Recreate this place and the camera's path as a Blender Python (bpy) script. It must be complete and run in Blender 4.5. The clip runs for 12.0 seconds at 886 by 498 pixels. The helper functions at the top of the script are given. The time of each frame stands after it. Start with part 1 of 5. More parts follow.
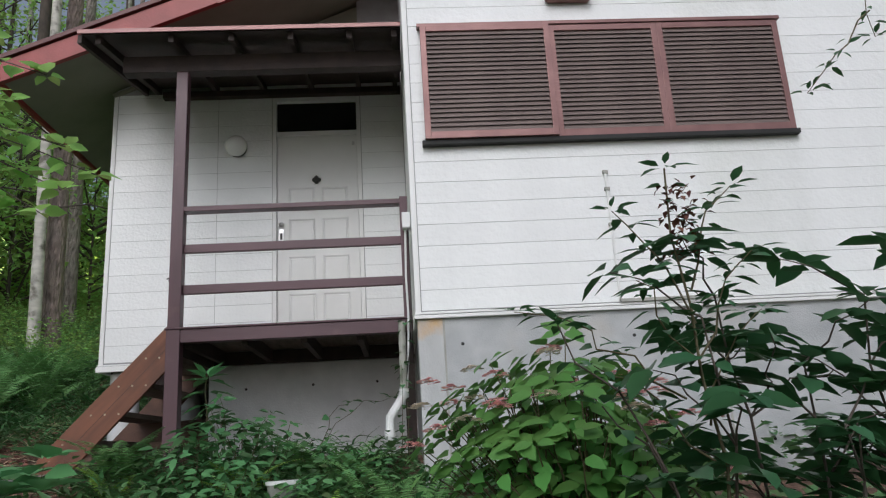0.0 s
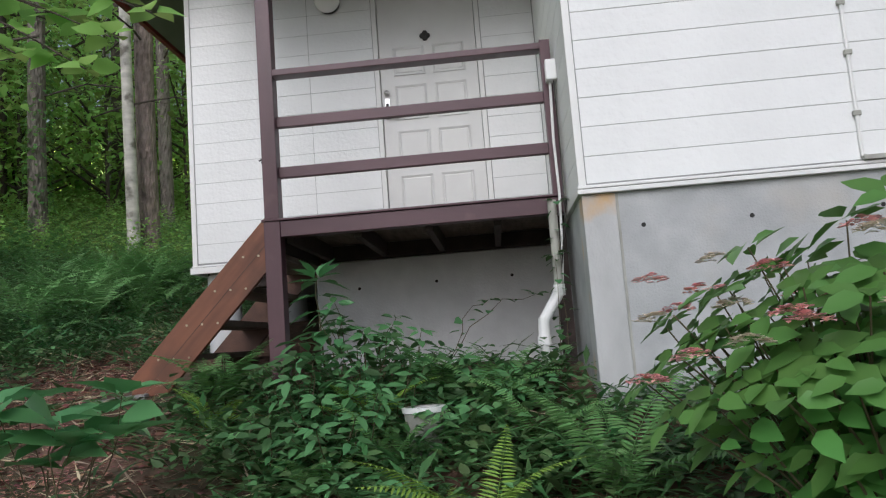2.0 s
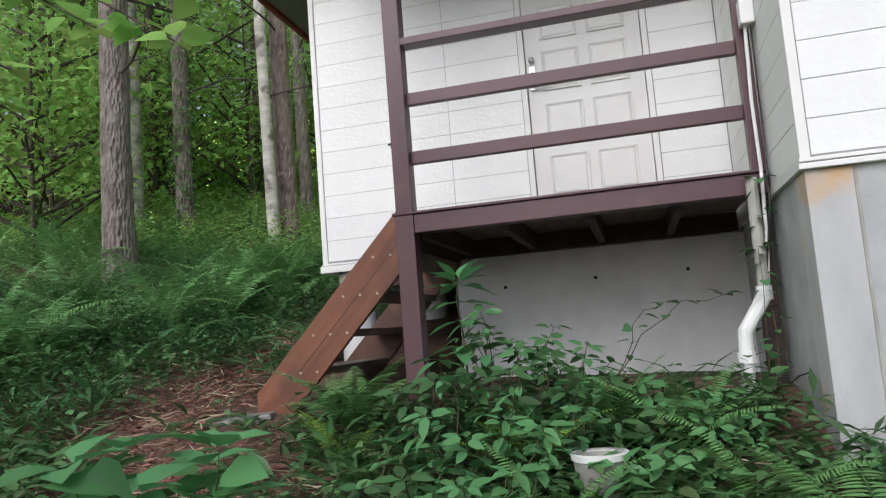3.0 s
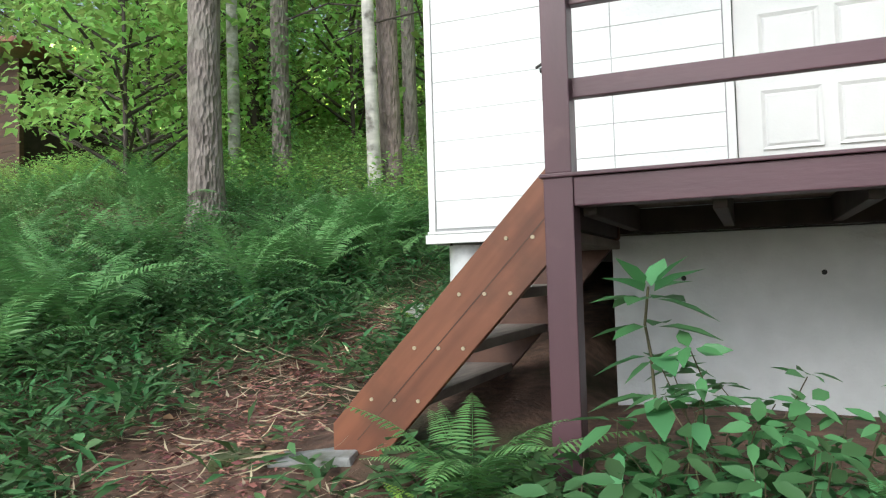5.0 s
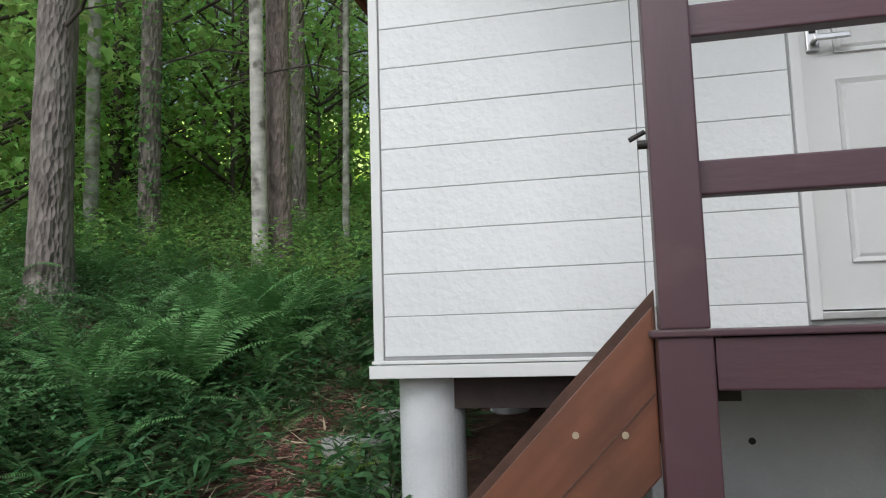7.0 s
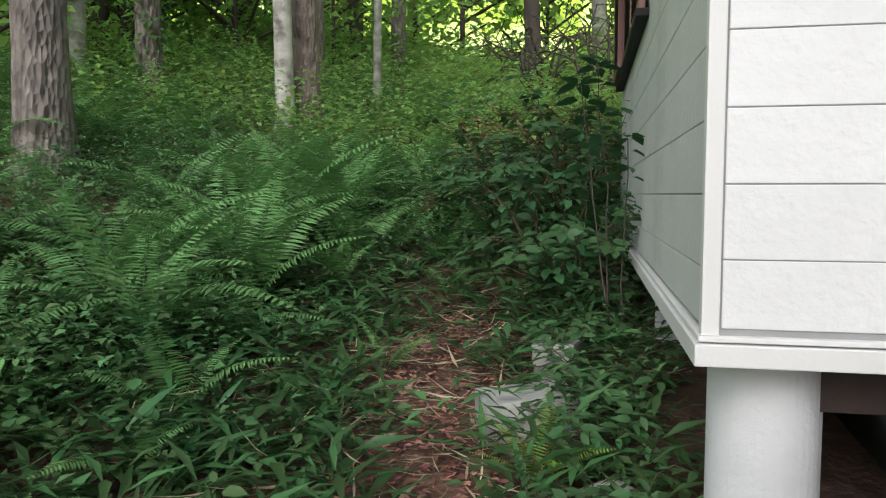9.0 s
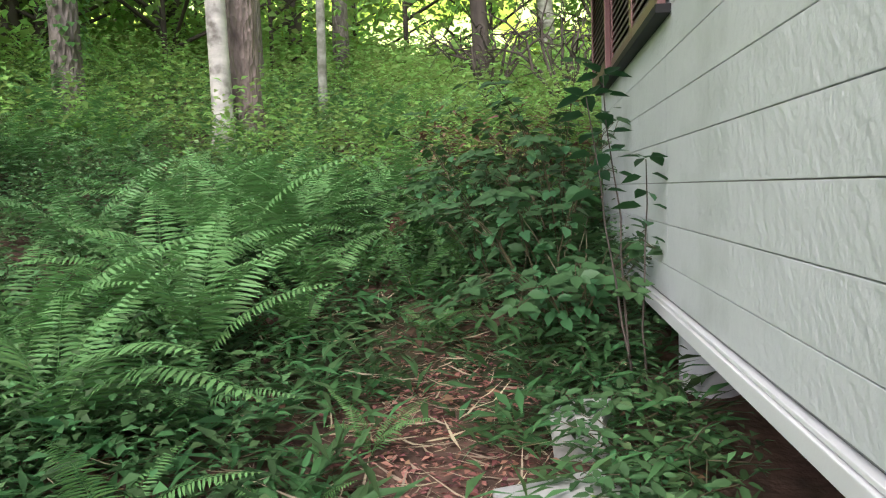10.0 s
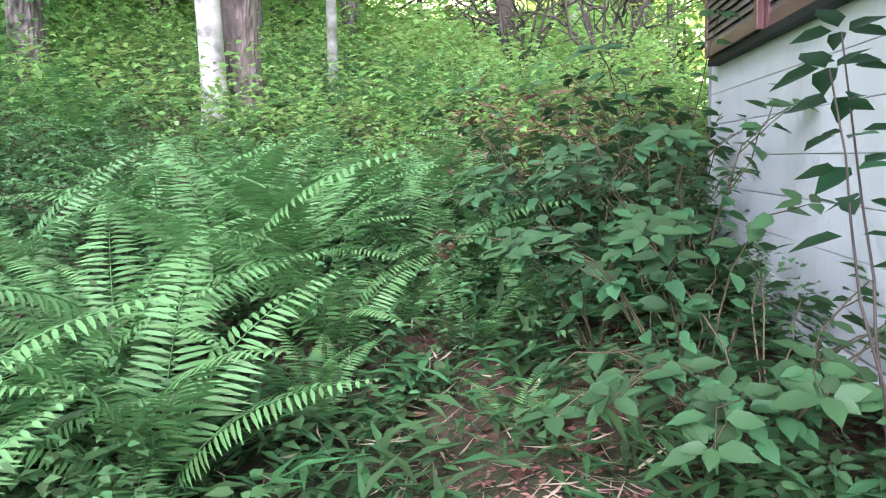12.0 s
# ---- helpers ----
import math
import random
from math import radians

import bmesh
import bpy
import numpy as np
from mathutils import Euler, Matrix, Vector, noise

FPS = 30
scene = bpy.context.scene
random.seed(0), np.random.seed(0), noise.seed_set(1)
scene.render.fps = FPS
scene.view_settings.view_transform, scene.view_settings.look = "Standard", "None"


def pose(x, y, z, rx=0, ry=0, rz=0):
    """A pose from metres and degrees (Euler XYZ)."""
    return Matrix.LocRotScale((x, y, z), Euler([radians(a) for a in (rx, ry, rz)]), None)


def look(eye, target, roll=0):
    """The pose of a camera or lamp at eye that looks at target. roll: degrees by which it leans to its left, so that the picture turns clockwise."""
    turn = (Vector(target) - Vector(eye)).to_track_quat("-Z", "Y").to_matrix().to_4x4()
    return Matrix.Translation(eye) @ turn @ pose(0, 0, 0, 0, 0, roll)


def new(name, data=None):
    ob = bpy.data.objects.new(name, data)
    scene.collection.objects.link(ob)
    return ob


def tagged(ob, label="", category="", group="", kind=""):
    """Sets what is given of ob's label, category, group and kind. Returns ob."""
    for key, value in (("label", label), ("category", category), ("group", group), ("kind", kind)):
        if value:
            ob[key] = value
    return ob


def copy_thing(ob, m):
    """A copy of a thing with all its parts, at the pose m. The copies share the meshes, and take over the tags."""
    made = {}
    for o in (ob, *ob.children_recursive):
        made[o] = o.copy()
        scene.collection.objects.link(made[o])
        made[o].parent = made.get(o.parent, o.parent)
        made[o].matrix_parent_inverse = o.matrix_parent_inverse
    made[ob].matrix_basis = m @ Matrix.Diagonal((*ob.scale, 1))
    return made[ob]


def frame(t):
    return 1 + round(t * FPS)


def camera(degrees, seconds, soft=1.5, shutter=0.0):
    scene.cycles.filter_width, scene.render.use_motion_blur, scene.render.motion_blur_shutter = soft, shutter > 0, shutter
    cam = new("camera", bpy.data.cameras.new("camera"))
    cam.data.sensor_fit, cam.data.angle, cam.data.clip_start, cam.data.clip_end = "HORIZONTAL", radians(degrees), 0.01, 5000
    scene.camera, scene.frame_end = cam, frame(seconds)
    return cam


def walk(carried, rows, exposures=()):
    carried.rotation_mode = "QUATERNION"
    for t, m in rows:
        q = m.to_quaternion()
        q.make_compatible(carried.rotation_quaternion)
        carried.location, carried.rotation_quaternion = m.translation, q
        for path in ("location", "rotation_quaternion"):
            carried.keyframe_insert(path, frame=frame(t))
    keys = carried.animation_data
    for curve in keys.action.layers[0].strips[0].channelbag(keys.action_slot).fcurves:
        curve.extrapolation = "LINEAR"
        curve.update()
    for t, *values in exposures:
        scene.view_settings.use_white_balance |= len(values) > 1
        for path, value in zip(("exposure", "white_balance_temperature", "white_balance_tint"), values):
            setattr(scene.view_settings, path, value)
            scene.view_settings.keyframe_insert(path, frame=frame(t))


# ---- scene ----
cam = camera(61.5, 12.0, soft=1.2)

PATH = [
    (0, (-0.111, -4.684, 1.682), (0.014, -2.756, 2.197), -3.4),
    (0.5, (-0.097, -4.44, 1.723), (0.21, -2.536, 2.252), -4.6),
    (1, (-0.232, -4.21, 1.759), (-0.181, -2.265, 2.218), -3.1),
    (1.5, (-0.373, -3.881, 1.831), (-0.463, -1.912, 2.171), -3.3),
    (2, (-0.446, -3.568, 1.836), (-0.577, -1.587, 2.079), -4.4),
    (2.5, (-0.5, -3.211, 1.926), (-0.777, -1.242, 2.137), -5.4),
    (3, (-0.615, -2.891, 1.998), (-1.11, -0.966, 2.221), -4.5),
    (3.5, (-0.738, -2.58, 2.073), (-1.323, -0.674, 2.238), -4.3),
    (3.7, (-0.76, -2.446, 2.109), (-1.418, -0.563, 2.257), -4.0),
    (5.3, (-1.268, -1.578, 2.294), (-2.063, 0.257, 2.328), -1.0),
    (5.5, (-1.354, -1.476, 2.309), (-2.16, 0.354, 2.293), -0.3),
    (6, (-1.526, -1.26, 2.471), (-2.23, 0.611, 2.537), 1.3),
    (6.5, (-1.62, -0.98, 2.556), (-2.037, 0.966, 2.745), -2.1),
    (7, (-1.824, -0.791, 2.61), (-2.258, 1.148, 2.837), -1.7),
    (7.5, (-2.157, -0.588, 2.663), (-2.595, 1.363, 2.718), -1.3),
    (7.7, (-2.261, -0.512, 2.662), (-2.704, 1.438, 2.67), -0.2),
    (9.3, (-3.0, 0.371, 2.858), (-3.366, 2.331, 2.705), -0.4),
    (9.5, (-3.051, 0.482, 2.888), (-3.382, 2.449, 2.741), -1.2),
    (10, (-3.166, 0.752, 2.968), (-3.4, 2.732, 2.81), -2.0),
    (10.5, (-3.356, 1.05, 3.026), (-3.571, 3.03, 2.843), -3.2),
    (11, (-3.447, 1.276, 3.087), (-3.624, 3.259, 2.896), -2.0),
    (11.5, (-3.516, 1.597, 3.115), (-3.72, 3.58, 2.95), -1.7),
    (12, (-3.59, 1.952, 3.133), (-3.828, 3.923, 2.897), -1.7),
]
EXPOSURES = [(0.0, -0.52, 6000, 11), (1.5, -0.42, 6000, 12), (2.5, -0.33, 6050, 12), (3.0, -0.1, 6100, 12), (3.5, 0.15, 6150, 10), (5.5, 0.5, 6000, 5), (6.0, 0.1, 6000, 7), (6.5, -0.4, 5950, 9),
             (7.0, -0.38, 5950, 9), (7.5, -0.3, 6000, 9), (9.5, 0.28, 6250, 12), (10.0, 0.72, 6200, 17), (10.5, 1.08, 6050, 26), (11.0, 1.22, 6100, 30), (11.5, 1.26, 6100, 28), (12.0, 1.48, 5500, 27)]
walk(cam, [(t, look(e, g, r)) for t, e, g, r in PATH], EXPOSURES)

# ---- world, sun ----
world = bpy.data.worlds.new("world")
scene.world = world
world.use_nodes = True
wn = world.node_tree.nodes
sky = wn.new("ShaderNodeTexSky")
sky.sky_type, sky.sun_disc = "NISHITA", False
sky.sun_elevation, sky.sun_rotation = radians(38), radians(192)
sky.air_density, sky.dust_density = 1.0, 3.0
wn["Background"].inputs["Strength"].default_value = 0.15
pale = wn.new("ShaderNodeHueSaturation")
pale.inputs["Saturation"].default_value = 0.5
world.node_tree.links.new(sky.outputs[0], pale.inputs["Color"])
world.node_tree.links.new(pale.outputs[0], wn["Background"].inputs["Color"])
sun = new("sun", bpy.data.lights.new("sun", "SUN"))
sun.data.energy, sun.data.angle, sun.data.color = 1.7, radians(40), (1.0, 0.96, 0.9)
sun.matrix_world = look((-3.2, -15, 12), (0, 0, 0))


# ---- materials ----
def mat(name, c1, c2, scale=4.0, rough=0.6, bump=0.2, bscale=60.0, stretch=(1, 1, 1), big=None, metal=0.0,
        island=0.0, each=0.0, through_light=0.0, spec=0.5, vor=0.0, deep=0.01, slope=0.0):
    """Two colours mixed by noise, a larger stain, a fine relief; variation by island or by object."""
    m = bpy.data.materials.new(name)
    m.use_nodes = True
    nt = m.node_tree
    n, link = nt.nodes, nt.links.new
    b = n["Principled BSDF"]
    tc = n.new("ShaderNodeTexCoord")
    mp = n.new("ShaderNodeMapping")
    mp.inputs["Scale"].default_value = stretch
    if slope:
        mp.vector_type = "TEXTURE"
        mp.inputs["Rotation"].default_value = (0, radians(-slope), 0)
        mp.inputs["Scale"].default_value = [1 / k for k in stretch]
    link(tc.outputs["Object"], mp.inputs["Vector"])
    n1 = n.new("ShaderNodeTexNoise")
    n1.inputs["Scale"].default_value, n1.inputs["Detail"].default_value = scale, 6
    link(mp.outputs[0], n1.inputs["Vector"])
    ramp = n.new("ShaderNodeValToRGB")
    ramp.color_ramp.elements[0].position, ramp.color_ramp.elements[1].position = 0.32, 0.68
    ramp.color_ramp.elements[0].color, ramp.color_ramp.elements[1].color = (*c1, 1), (*c2, 1)
    link(n1.outputs[0], ramp.inputs[0])
    col = ramp.outputs[0]
    if big:
        n2 = n.new("ShaderNodeTexNoise")
        n2.inputs["Scale"].default_value, n2.inputs["Detail"].default_value = big[1], 5
        link(tc.outputs["Object"], n2.inputs["Vector"])
        r2 = n.new("ShaderNodeValToRGB")
        r2.color_ramp.elements[0].position, r2.color_ramp.elements[1].position = big[2], big[3]
        link(n2.outputs[0], r2.inputs[0])
        mx = n.new("ShaderNodeMix")
        mx.data_type = "RGBA"
        link(r2.outputs[0], mx.inputs[0])
        link(col, mx.inputs[6])
        mx.inputs[7].default_value = (*big[0], 1)
        col = mx.outputs[2]
    if island or each:
        hsv = n.new("ShaderNodeHueSaturation")
        src = n.new("ShaderNodeNewGeometry").outputs["Random Per Island"] if island else n.new("ShaderNodeObjectInfo").outputs["Random"]
        amount = island or each
        r = n.new("ShaderNodeMapRange")
        r.inputs[3].default_value, r.inputs[4].default_value = 1 - amount, 1 + amount
        link(src, r.inputs[0])
        link(r.outputs[0], hsv.inputs["Value"])
        r3 = n.new("ShaderNodeMapRange")
        r3.inputs[3].default_value, r3.inputs[4].default_value = 0.5 - amount * 0.07, 0.5 + amount * 0.05
        link(src, r3.inputs[0])
        link(r3.outputs[0], hsv.inputs["Hue"])
        link(col, hsv.inputs["Color"])
        col = hsv.outputs[0]
    link(col, b.inputs["Base Color"])
    b.inputs["Roughness"].default_value, b.inputs["Metallic"].default_value = rough, metal
    b.inputs["Specular IOR Level"].default_value = spec
    if bump:
        nb = n.new("ShaderNodeTexVoronoi" if vor else "ShaderNodeTexNoise")
        nb.inputs["Scale"].default_value = bscale
        link(mp.outputs[0], nb.inputs["Vector"])
        if not vor:
            nb.inputs["Detail"].default_value = 4
        bp = n.new("ShaderNodeBump")
        bp.inputs["Strength"].default_value, bp.inputs["Distance"].default_value = bump, deep
        link(nb.outputs[0], bp.inputs["Height"])
        link(bp.outputs[0], b.inputs["Normal"])
    if through_light:
        tr = n.new("ShaderNodeBsdfTranslucent")
        link(col, tr.inputs["Color"])
        ms = n.new("ShaderNodeMixShader")
        ms.inputs[0].default_value = through_light
        link(b.outputs[0], ms.inputs[1])
        link(tr.outputs[0], ms.inputs[2])
        link(ms.outputs[0], n["Material Output"].inputs["Surface"])
    return m


def leafmat(name, c1, c2, island=0.45, rough=0.45, tl=0.3):
    return mat(name, c1, c2, scale=1.3, rough=rough, bump=0, island=island, through_light=tl, spec=0.4)


M_SIDING = mat("white_siding", (0.79, 0.8, 0.8), (0.84, 0.85, 0.85), 3, 0.5, 0.5, 28, each=0.02, big=((0.66, 0.68, 0.64), 0.7, 0.55, 0.8))
M_EMBOSS = mat("embossed_siding", (0.79, 0.8, 0.8), (0.84, 0.85, 0.85), 3, 0.38, 0.45, 42, each=0.02, big=((0.66, 0.68, 0.64), 0.7, 0.55, 0.8))
# Darker base than the front siding, plus mildew stains.
M_SIDE = mat("mildewed_siding", (0.62, 0.645, 0.64), (0.69, 0.71, 0.71), 2, 0.5, 0.6, 30, each=0.02, big=((0.34, 0.38, 0.33), 1.3, 0.52, 0.75))
M_BACK = mat("siding_back", (0.3, 0.3, 0.3), (0.38, 0.38, 0.38), 6, 0.9, 0.1)
M_WHITE = mat("white_trim", (0.76, 0.76, 0.75), (0.8, 0.8, 0.79), 5, 0.4, 0.1, 90)
M_DOOR = mat("door_paint", (0.7, 0.7, 0.69), (0.75, 0.75, 0.74), 4, 0.42, 0.1, 120)
M_PLUM = mat("plum_paint", (0.072, 0.032, 0.042), (0.1, 0.044, 0.056), 6, 0.42, 0.07, 90, (1, 1, 0.25), big=((0.13, 0.07, 0.07), 5, 0.62, 0.8))
M_PLUMX = mat("plum_paint_rail", (0.072, 0.032, 0.042), (0.1, 0.044, 0.056), 6, 0.42, 0.07, 90, (0.2, 1, 1), big=((0.13, 0.07, 0.07), 5, 0.62, 0.8))
M_STRING = mat("red_brown_stain", (0.135, 0.046, 0.024), (0.235, 0.086, 0.043), 14, 0.5, 0.12, 70, (0.12, 1, 1), big=((0.09, 0.038, 0.022), 3, 0.54, 0.76), slope=46.5)
# Weathered brown, with the shade inside the stairs also put into the colour.
M_INNER = mat("shaded_weathered_brown", (0.06, 0.025, 0.016), (0.11, 0.05, 0.03), 7, 0.6, 0.3, 60)
M_TREAD = mat("worn_tread", (0.11, 0.085, 0.07), (0.19, 0.155, 0.13), 8, 0.8, 0.4, 60, (4, 0.5, 1))
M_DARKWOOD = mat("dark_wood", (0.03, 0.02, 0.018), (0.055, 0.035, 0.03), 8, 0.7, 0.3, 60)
M_RED = mat("red_fascia", (0.24, 0.035, 0.032), (0.33, 0.055, 0.05), 5, 0.45, 0.15, 60)
M_SOFFIT = mat("olive_soffit", (0.19, 0.19, 0.14), (0.24, 0.24, 0.18), 3, 0.7, 0.1)
M_ROOF = mat("roof_metal", (0.1, 0.03, 0.03), (0.14, 0.045, 0.04), 5, 0.5, 0.1)
M_CONC = mat("concrete", (0.36, 0.37, 0.38), (0.47, 0.48, 0.49), 5, 0.8, 0.35, 90, big=((0.5, 0.44, 0.36), 1.1, 0.62, 0.85))
M_RUST = mat("rust_streaked_concrete", (0.42, 0.425, 0.43), (0.54, 0.545, 0.55), 5, 0.8, 0.35, 90, (1, 1, 0.5), big=((0.55, 0.38, 0.22), 3.5, 0.54, 0.72))
M_PIER = mat("pier_concrete", (0.6, 0.61, 0.62), (0.7, 0.71, 0.72), 6, 0.75, 0.3, 70, big=((0.5, 0.5, 0.48), 3, 0.6, 0.8))
M_COPPER = mat("copper_brown_aluminium", (0.19, 0.095, 0.09), (0.26, 0.14, 0.13), 5, 0.38, 0.08, 80, metal=0.35)
M_SLAT = mat("louver_slat", (0.15, 0.115, 0.105), (0.2, 0.155, 0.14), 5, 0.5, 0.1, 80, metal=0.2)
M_BLACK = mat("black_gap", (0.012, 0.012, 0.012), (0.02, 0.02, 0.02), 5, 0.7, 0)
M_IRON = mat("black_iron", (0.02, 0.02, 0.018), (0.04, 0.035, 0.03), 20, 0.5, 0.2)
M_CHROME = mat("brushed_steel", (0.5, 0.5, 0.5), (0.6, 0.6, 0.6), 30, 0.3, 0.05, metal=1.0)
M_PVC = mat("white_pvc", (0.72, 0.73, 0.73), (0.8, 0.8, 0.8), 5, 0.35, 0.05)
M_GREYPIPE = mat("grey_pipe", (0.3, 0.3, 0.27), (0.42, 0.42, 0.38), 9, 0.7, 0.3)
M_GLASS = mat("dark_glass", (0.012, 0.014, 0.014), (0.02, 0.022, 0.022), 2, 0.08, 0)
M_LAMP = mat("opal_glass", (0.78, 0.78, 0.76), (0.82, 0.82, 0.8), 3, 0.25, 0)
M_STONE = mat("pale_block", (0.36, 0.36, 0.34), (0.52, 0.52, 0.49), 7, 0.85, 0.5, 40)
M_SLAB = mat("grey_slab", (0.2, 0.2, 0.195), (0.34, 0.34, 0.33), 9, 0.9, 0.5, 40, big=((0.09, 0.1, 0.05), 5, 0.55, 0.7))
M_LITTER = mat("leaf_litter_soil", (0.07, 0.043, 0.03), (0.18, 0.1, 0.07), 14, 0.9, 0.9, 40, big=((0.045, 0.05, 0.02), 0.9, 0.5, 0.62))
M_DRY = mat("dry_leaf", (0.16, 0.075, 0.05), (0.27, 0.15, 0.095), 2, 0.75, 0, island=0.55, through_light=0.1)
M_CHIP = mat("red_bark_chip", (0.25, 0.1, 0.08), (0.41, 0.19, 0.155), 2, 0.8, 0, island=0.5)
M_STRAW = mat("straw", (0.42, 0.34, 0.22), (0.55, 0.46, 0.32), 2, 0.7, 0, island=0.35, through_light=0.15)
M_BARK = mat("larch_bark", (0.11, 0.092, 0.08), (0.28, 0.24, 0.215), 13, 0.9, 1.0, 24, (1, 1, 0.38), big=((0.24, 0.23, 0.19), 1.6, 0.5, 0.75), vor=1.0, deep=0.045)
M_REDBARK = mat("red_larch_bark", (0.125, 0.095, 0.083), (0.32, 0.25, 0.22), 13, 0.9, 1.0, 24, (1, 1, 0.38), big=((0.26, 0.215, 0.19), 1.6, 0.5, 0.75), vor=1.0, deep=0.045)
M_BIRCH = mat("birch_bark", (0.42, 0.4, 0.36), (0.66, 0.63, 0.57), 4, 0.75, 0.6, 30, (1, 1, 2.5), big=((0.17, 0.155, 0.13), 4.5, 0.52, 0.66), deep=0.02)
M_DARKBARK = mat("dark_bark", (0.045, 0.036, 0.03), (0.1, 0.08, 0.065), 9, 0.9, 0.8, 25, (1, 1, 0.3))
M_STUMP = mat("rotten_wood", (0.05, 0.022, 0.014), (0.12, 0.055, 0.03), 12, 0.9, 0.8, 40)
M_STEM = mat("green_brown_stem", (0.07, 0.06, 0.03), (0.12, 0.1, 0.05), 9, 0.7, 0.2)
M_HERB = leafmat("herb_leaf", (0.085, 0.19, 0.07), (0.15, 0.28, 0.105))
M_SASA = leafmat("bamboo_grass_leaf", (0.05, 0.135, 0.045), (0.095, 0.2, 0.07), rough=0.4)
M_FERN = leafmat("fern_leaf", (0.12, 0.28, 0.09), (0.19, 0.38, 0.125), 0.2, 0.55)
M_FERND = leafmat("deep_fern_leaf", (0.1, 0.24, 0.08), (0.16, 0.32, 0.11), 0.2, 0.55)
M_YFERN = leafmat("yellow_fern_leaf", (0.2, 0.36, 0.05), (0.28, 0.44, 0.08), 0.15, 0.55)
M_HYD = leafmat("hydrangea_leaf", (0.1, 0.26, 0.06), (0.17, 0.36, 0.095), 0.25, 0.42)
M_BIG = leafmat("broad_dark_leaf", (0.035, 0.11, 0.045), (0.065, 0.17, 0.068), 0.25, 0.4)
M_BUSH = leafmat("bush_leaf", (0.055, 0.15, 0.055), (0.095, 0.22, 0.08), 0.4, 0.5)
M_MOSS = mat("mossy_stone", (0.05, 0.07, 0.02), (0.1, 0.11, 0.05), 12, 0.95, 0.8, 60)
M_YOUNG = leafmat("bright_young_leaf", (0.09, 0.26, 0.1), (0.145, 0.35, 0.135), 0.2, 0.42)
# Sunlight is painted into this leaf green, far brighter than the herbs.
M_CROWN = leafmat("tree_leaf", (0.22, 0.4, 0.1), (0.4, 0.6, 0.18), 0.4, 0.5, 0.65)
# Lighter copy of the herb green, with the upper bank's sunlight put in.
M_LITBANK = leafmat("lit_bank_leaf", (0.14, 0.27, 0.09), (0.25, 0.4, 0.14), 0.45, 0.5, 0.4)
M_GREYBIRCH = mat("lichened_grey_bark", (0.2, 0.2, 0.165), (0.42, 0.42, 0.36), 7, 0.85, 0.6, 30, (1, 1, 1.5), big=((0.13, 0.14, 0.09), 5, 0.5, 0.66), deep=0.02)
M_CROWND = leafmat("tree_leaf_dark", (0.12, 0.25, 0.08), (0.2, 0.36, 0.12), 0.4, 0.5, 0.55)
# Yellow-green brightened in the colour itself, so the clearing looks sunlit.
M_MEADOW = leafmat("sunlit_meadow_leaf", (0.2, 0.34, 0.04), (0.34, 0.48, 0.06), 0.3, 0.6, 0.4)
M_PINK = mat("pink_petal", (0.72, 0.26, 0.28), (0.84, 0.52, 0.5), 3, 0.6, 0, island=0.3, through_light=0.25)
M_PALEPETAL = mat("faded_petal", (0.62, 0.5, 0.4), (0.72, 0.66, 0.55), 3, 0.6, 0, island=0.2, through_light=0.25)
M_DEAD = mat("withered_flower", (0.09, 0.03, 0.02), (0.15, 0.06, 0.04), 6, 0.85, 0, island=0.3)
M_CABIN = mat("cabin_plank", (0.055, 0.03, 0.018), (0.095, 0.052, 0.03), 7, 0.75, 0.4, 40, (0.2, 0.2, 2), each=0.2)



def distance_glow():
    """Emissive sheet painted as a sunlit clearing far beyond the trees: bright yellow-green, broken by darker foliage,
    paler above.
    """
    m = bpy.data.materials.new("glowing_distance")
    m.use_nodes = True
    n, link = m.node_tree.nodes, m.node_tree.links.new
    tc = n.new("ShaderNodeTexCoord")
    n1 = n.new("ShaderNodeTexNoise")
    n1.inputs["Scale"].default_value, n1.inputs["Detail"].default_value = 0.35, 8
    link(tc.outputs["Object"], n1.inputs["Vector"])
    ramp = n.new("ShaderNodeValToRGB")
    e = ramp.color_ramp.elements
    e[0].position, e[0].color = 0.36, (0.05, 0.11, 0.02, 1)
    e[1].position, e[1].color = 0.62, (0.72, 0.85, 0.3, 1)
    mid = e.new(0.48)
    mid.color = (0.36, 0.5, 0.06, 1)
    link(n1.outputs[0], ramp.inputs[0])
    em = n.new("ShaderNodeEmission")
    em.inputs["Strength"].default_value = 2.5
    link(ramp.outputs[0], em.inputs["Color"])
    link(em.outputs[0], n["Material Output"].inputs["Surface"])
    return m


M_DISTANCE = distance_glow()

# ---- helpers of this scene ----
def box(bm, x0, x1, y0, y1, z0, z1, bevel=0.0):
    vs = bmesh.ops.create_cube(bm, size=1)["verts"]
    for v in vs:
        v.co = Vector(((x0 + x1) / 2 + v.co.x * (x1 - x0), (y0 + y1) / 2 + v.co.y * (y1 - y0), (z0 + z1) / 2 + v.co.z * (z1 - z0)))
    if bevel:
        es = list({e for v in vs for e in v.link_edges})
        bmesh.ops.bevel(bm, geom=es, offset=bevel, segments=2, affect="EDGES", profile=0.6)
    return bm


def rod(bm, a, b, r0, r1=None, sides=12):
    a, b = Vector(a), Vector(b)
    d = b - a
    m = Matrix.Translation((a + b) / 2) @ d.to_track_quat("Z", "Y").to_matrix().to_4x4()
    bmesh.ops.create_cone(bm, cap_ends=True, segments=sides, radius1=r0, radius2=r0 if r1 is None else r1, depth=d.length, matrix=m)
    return bm


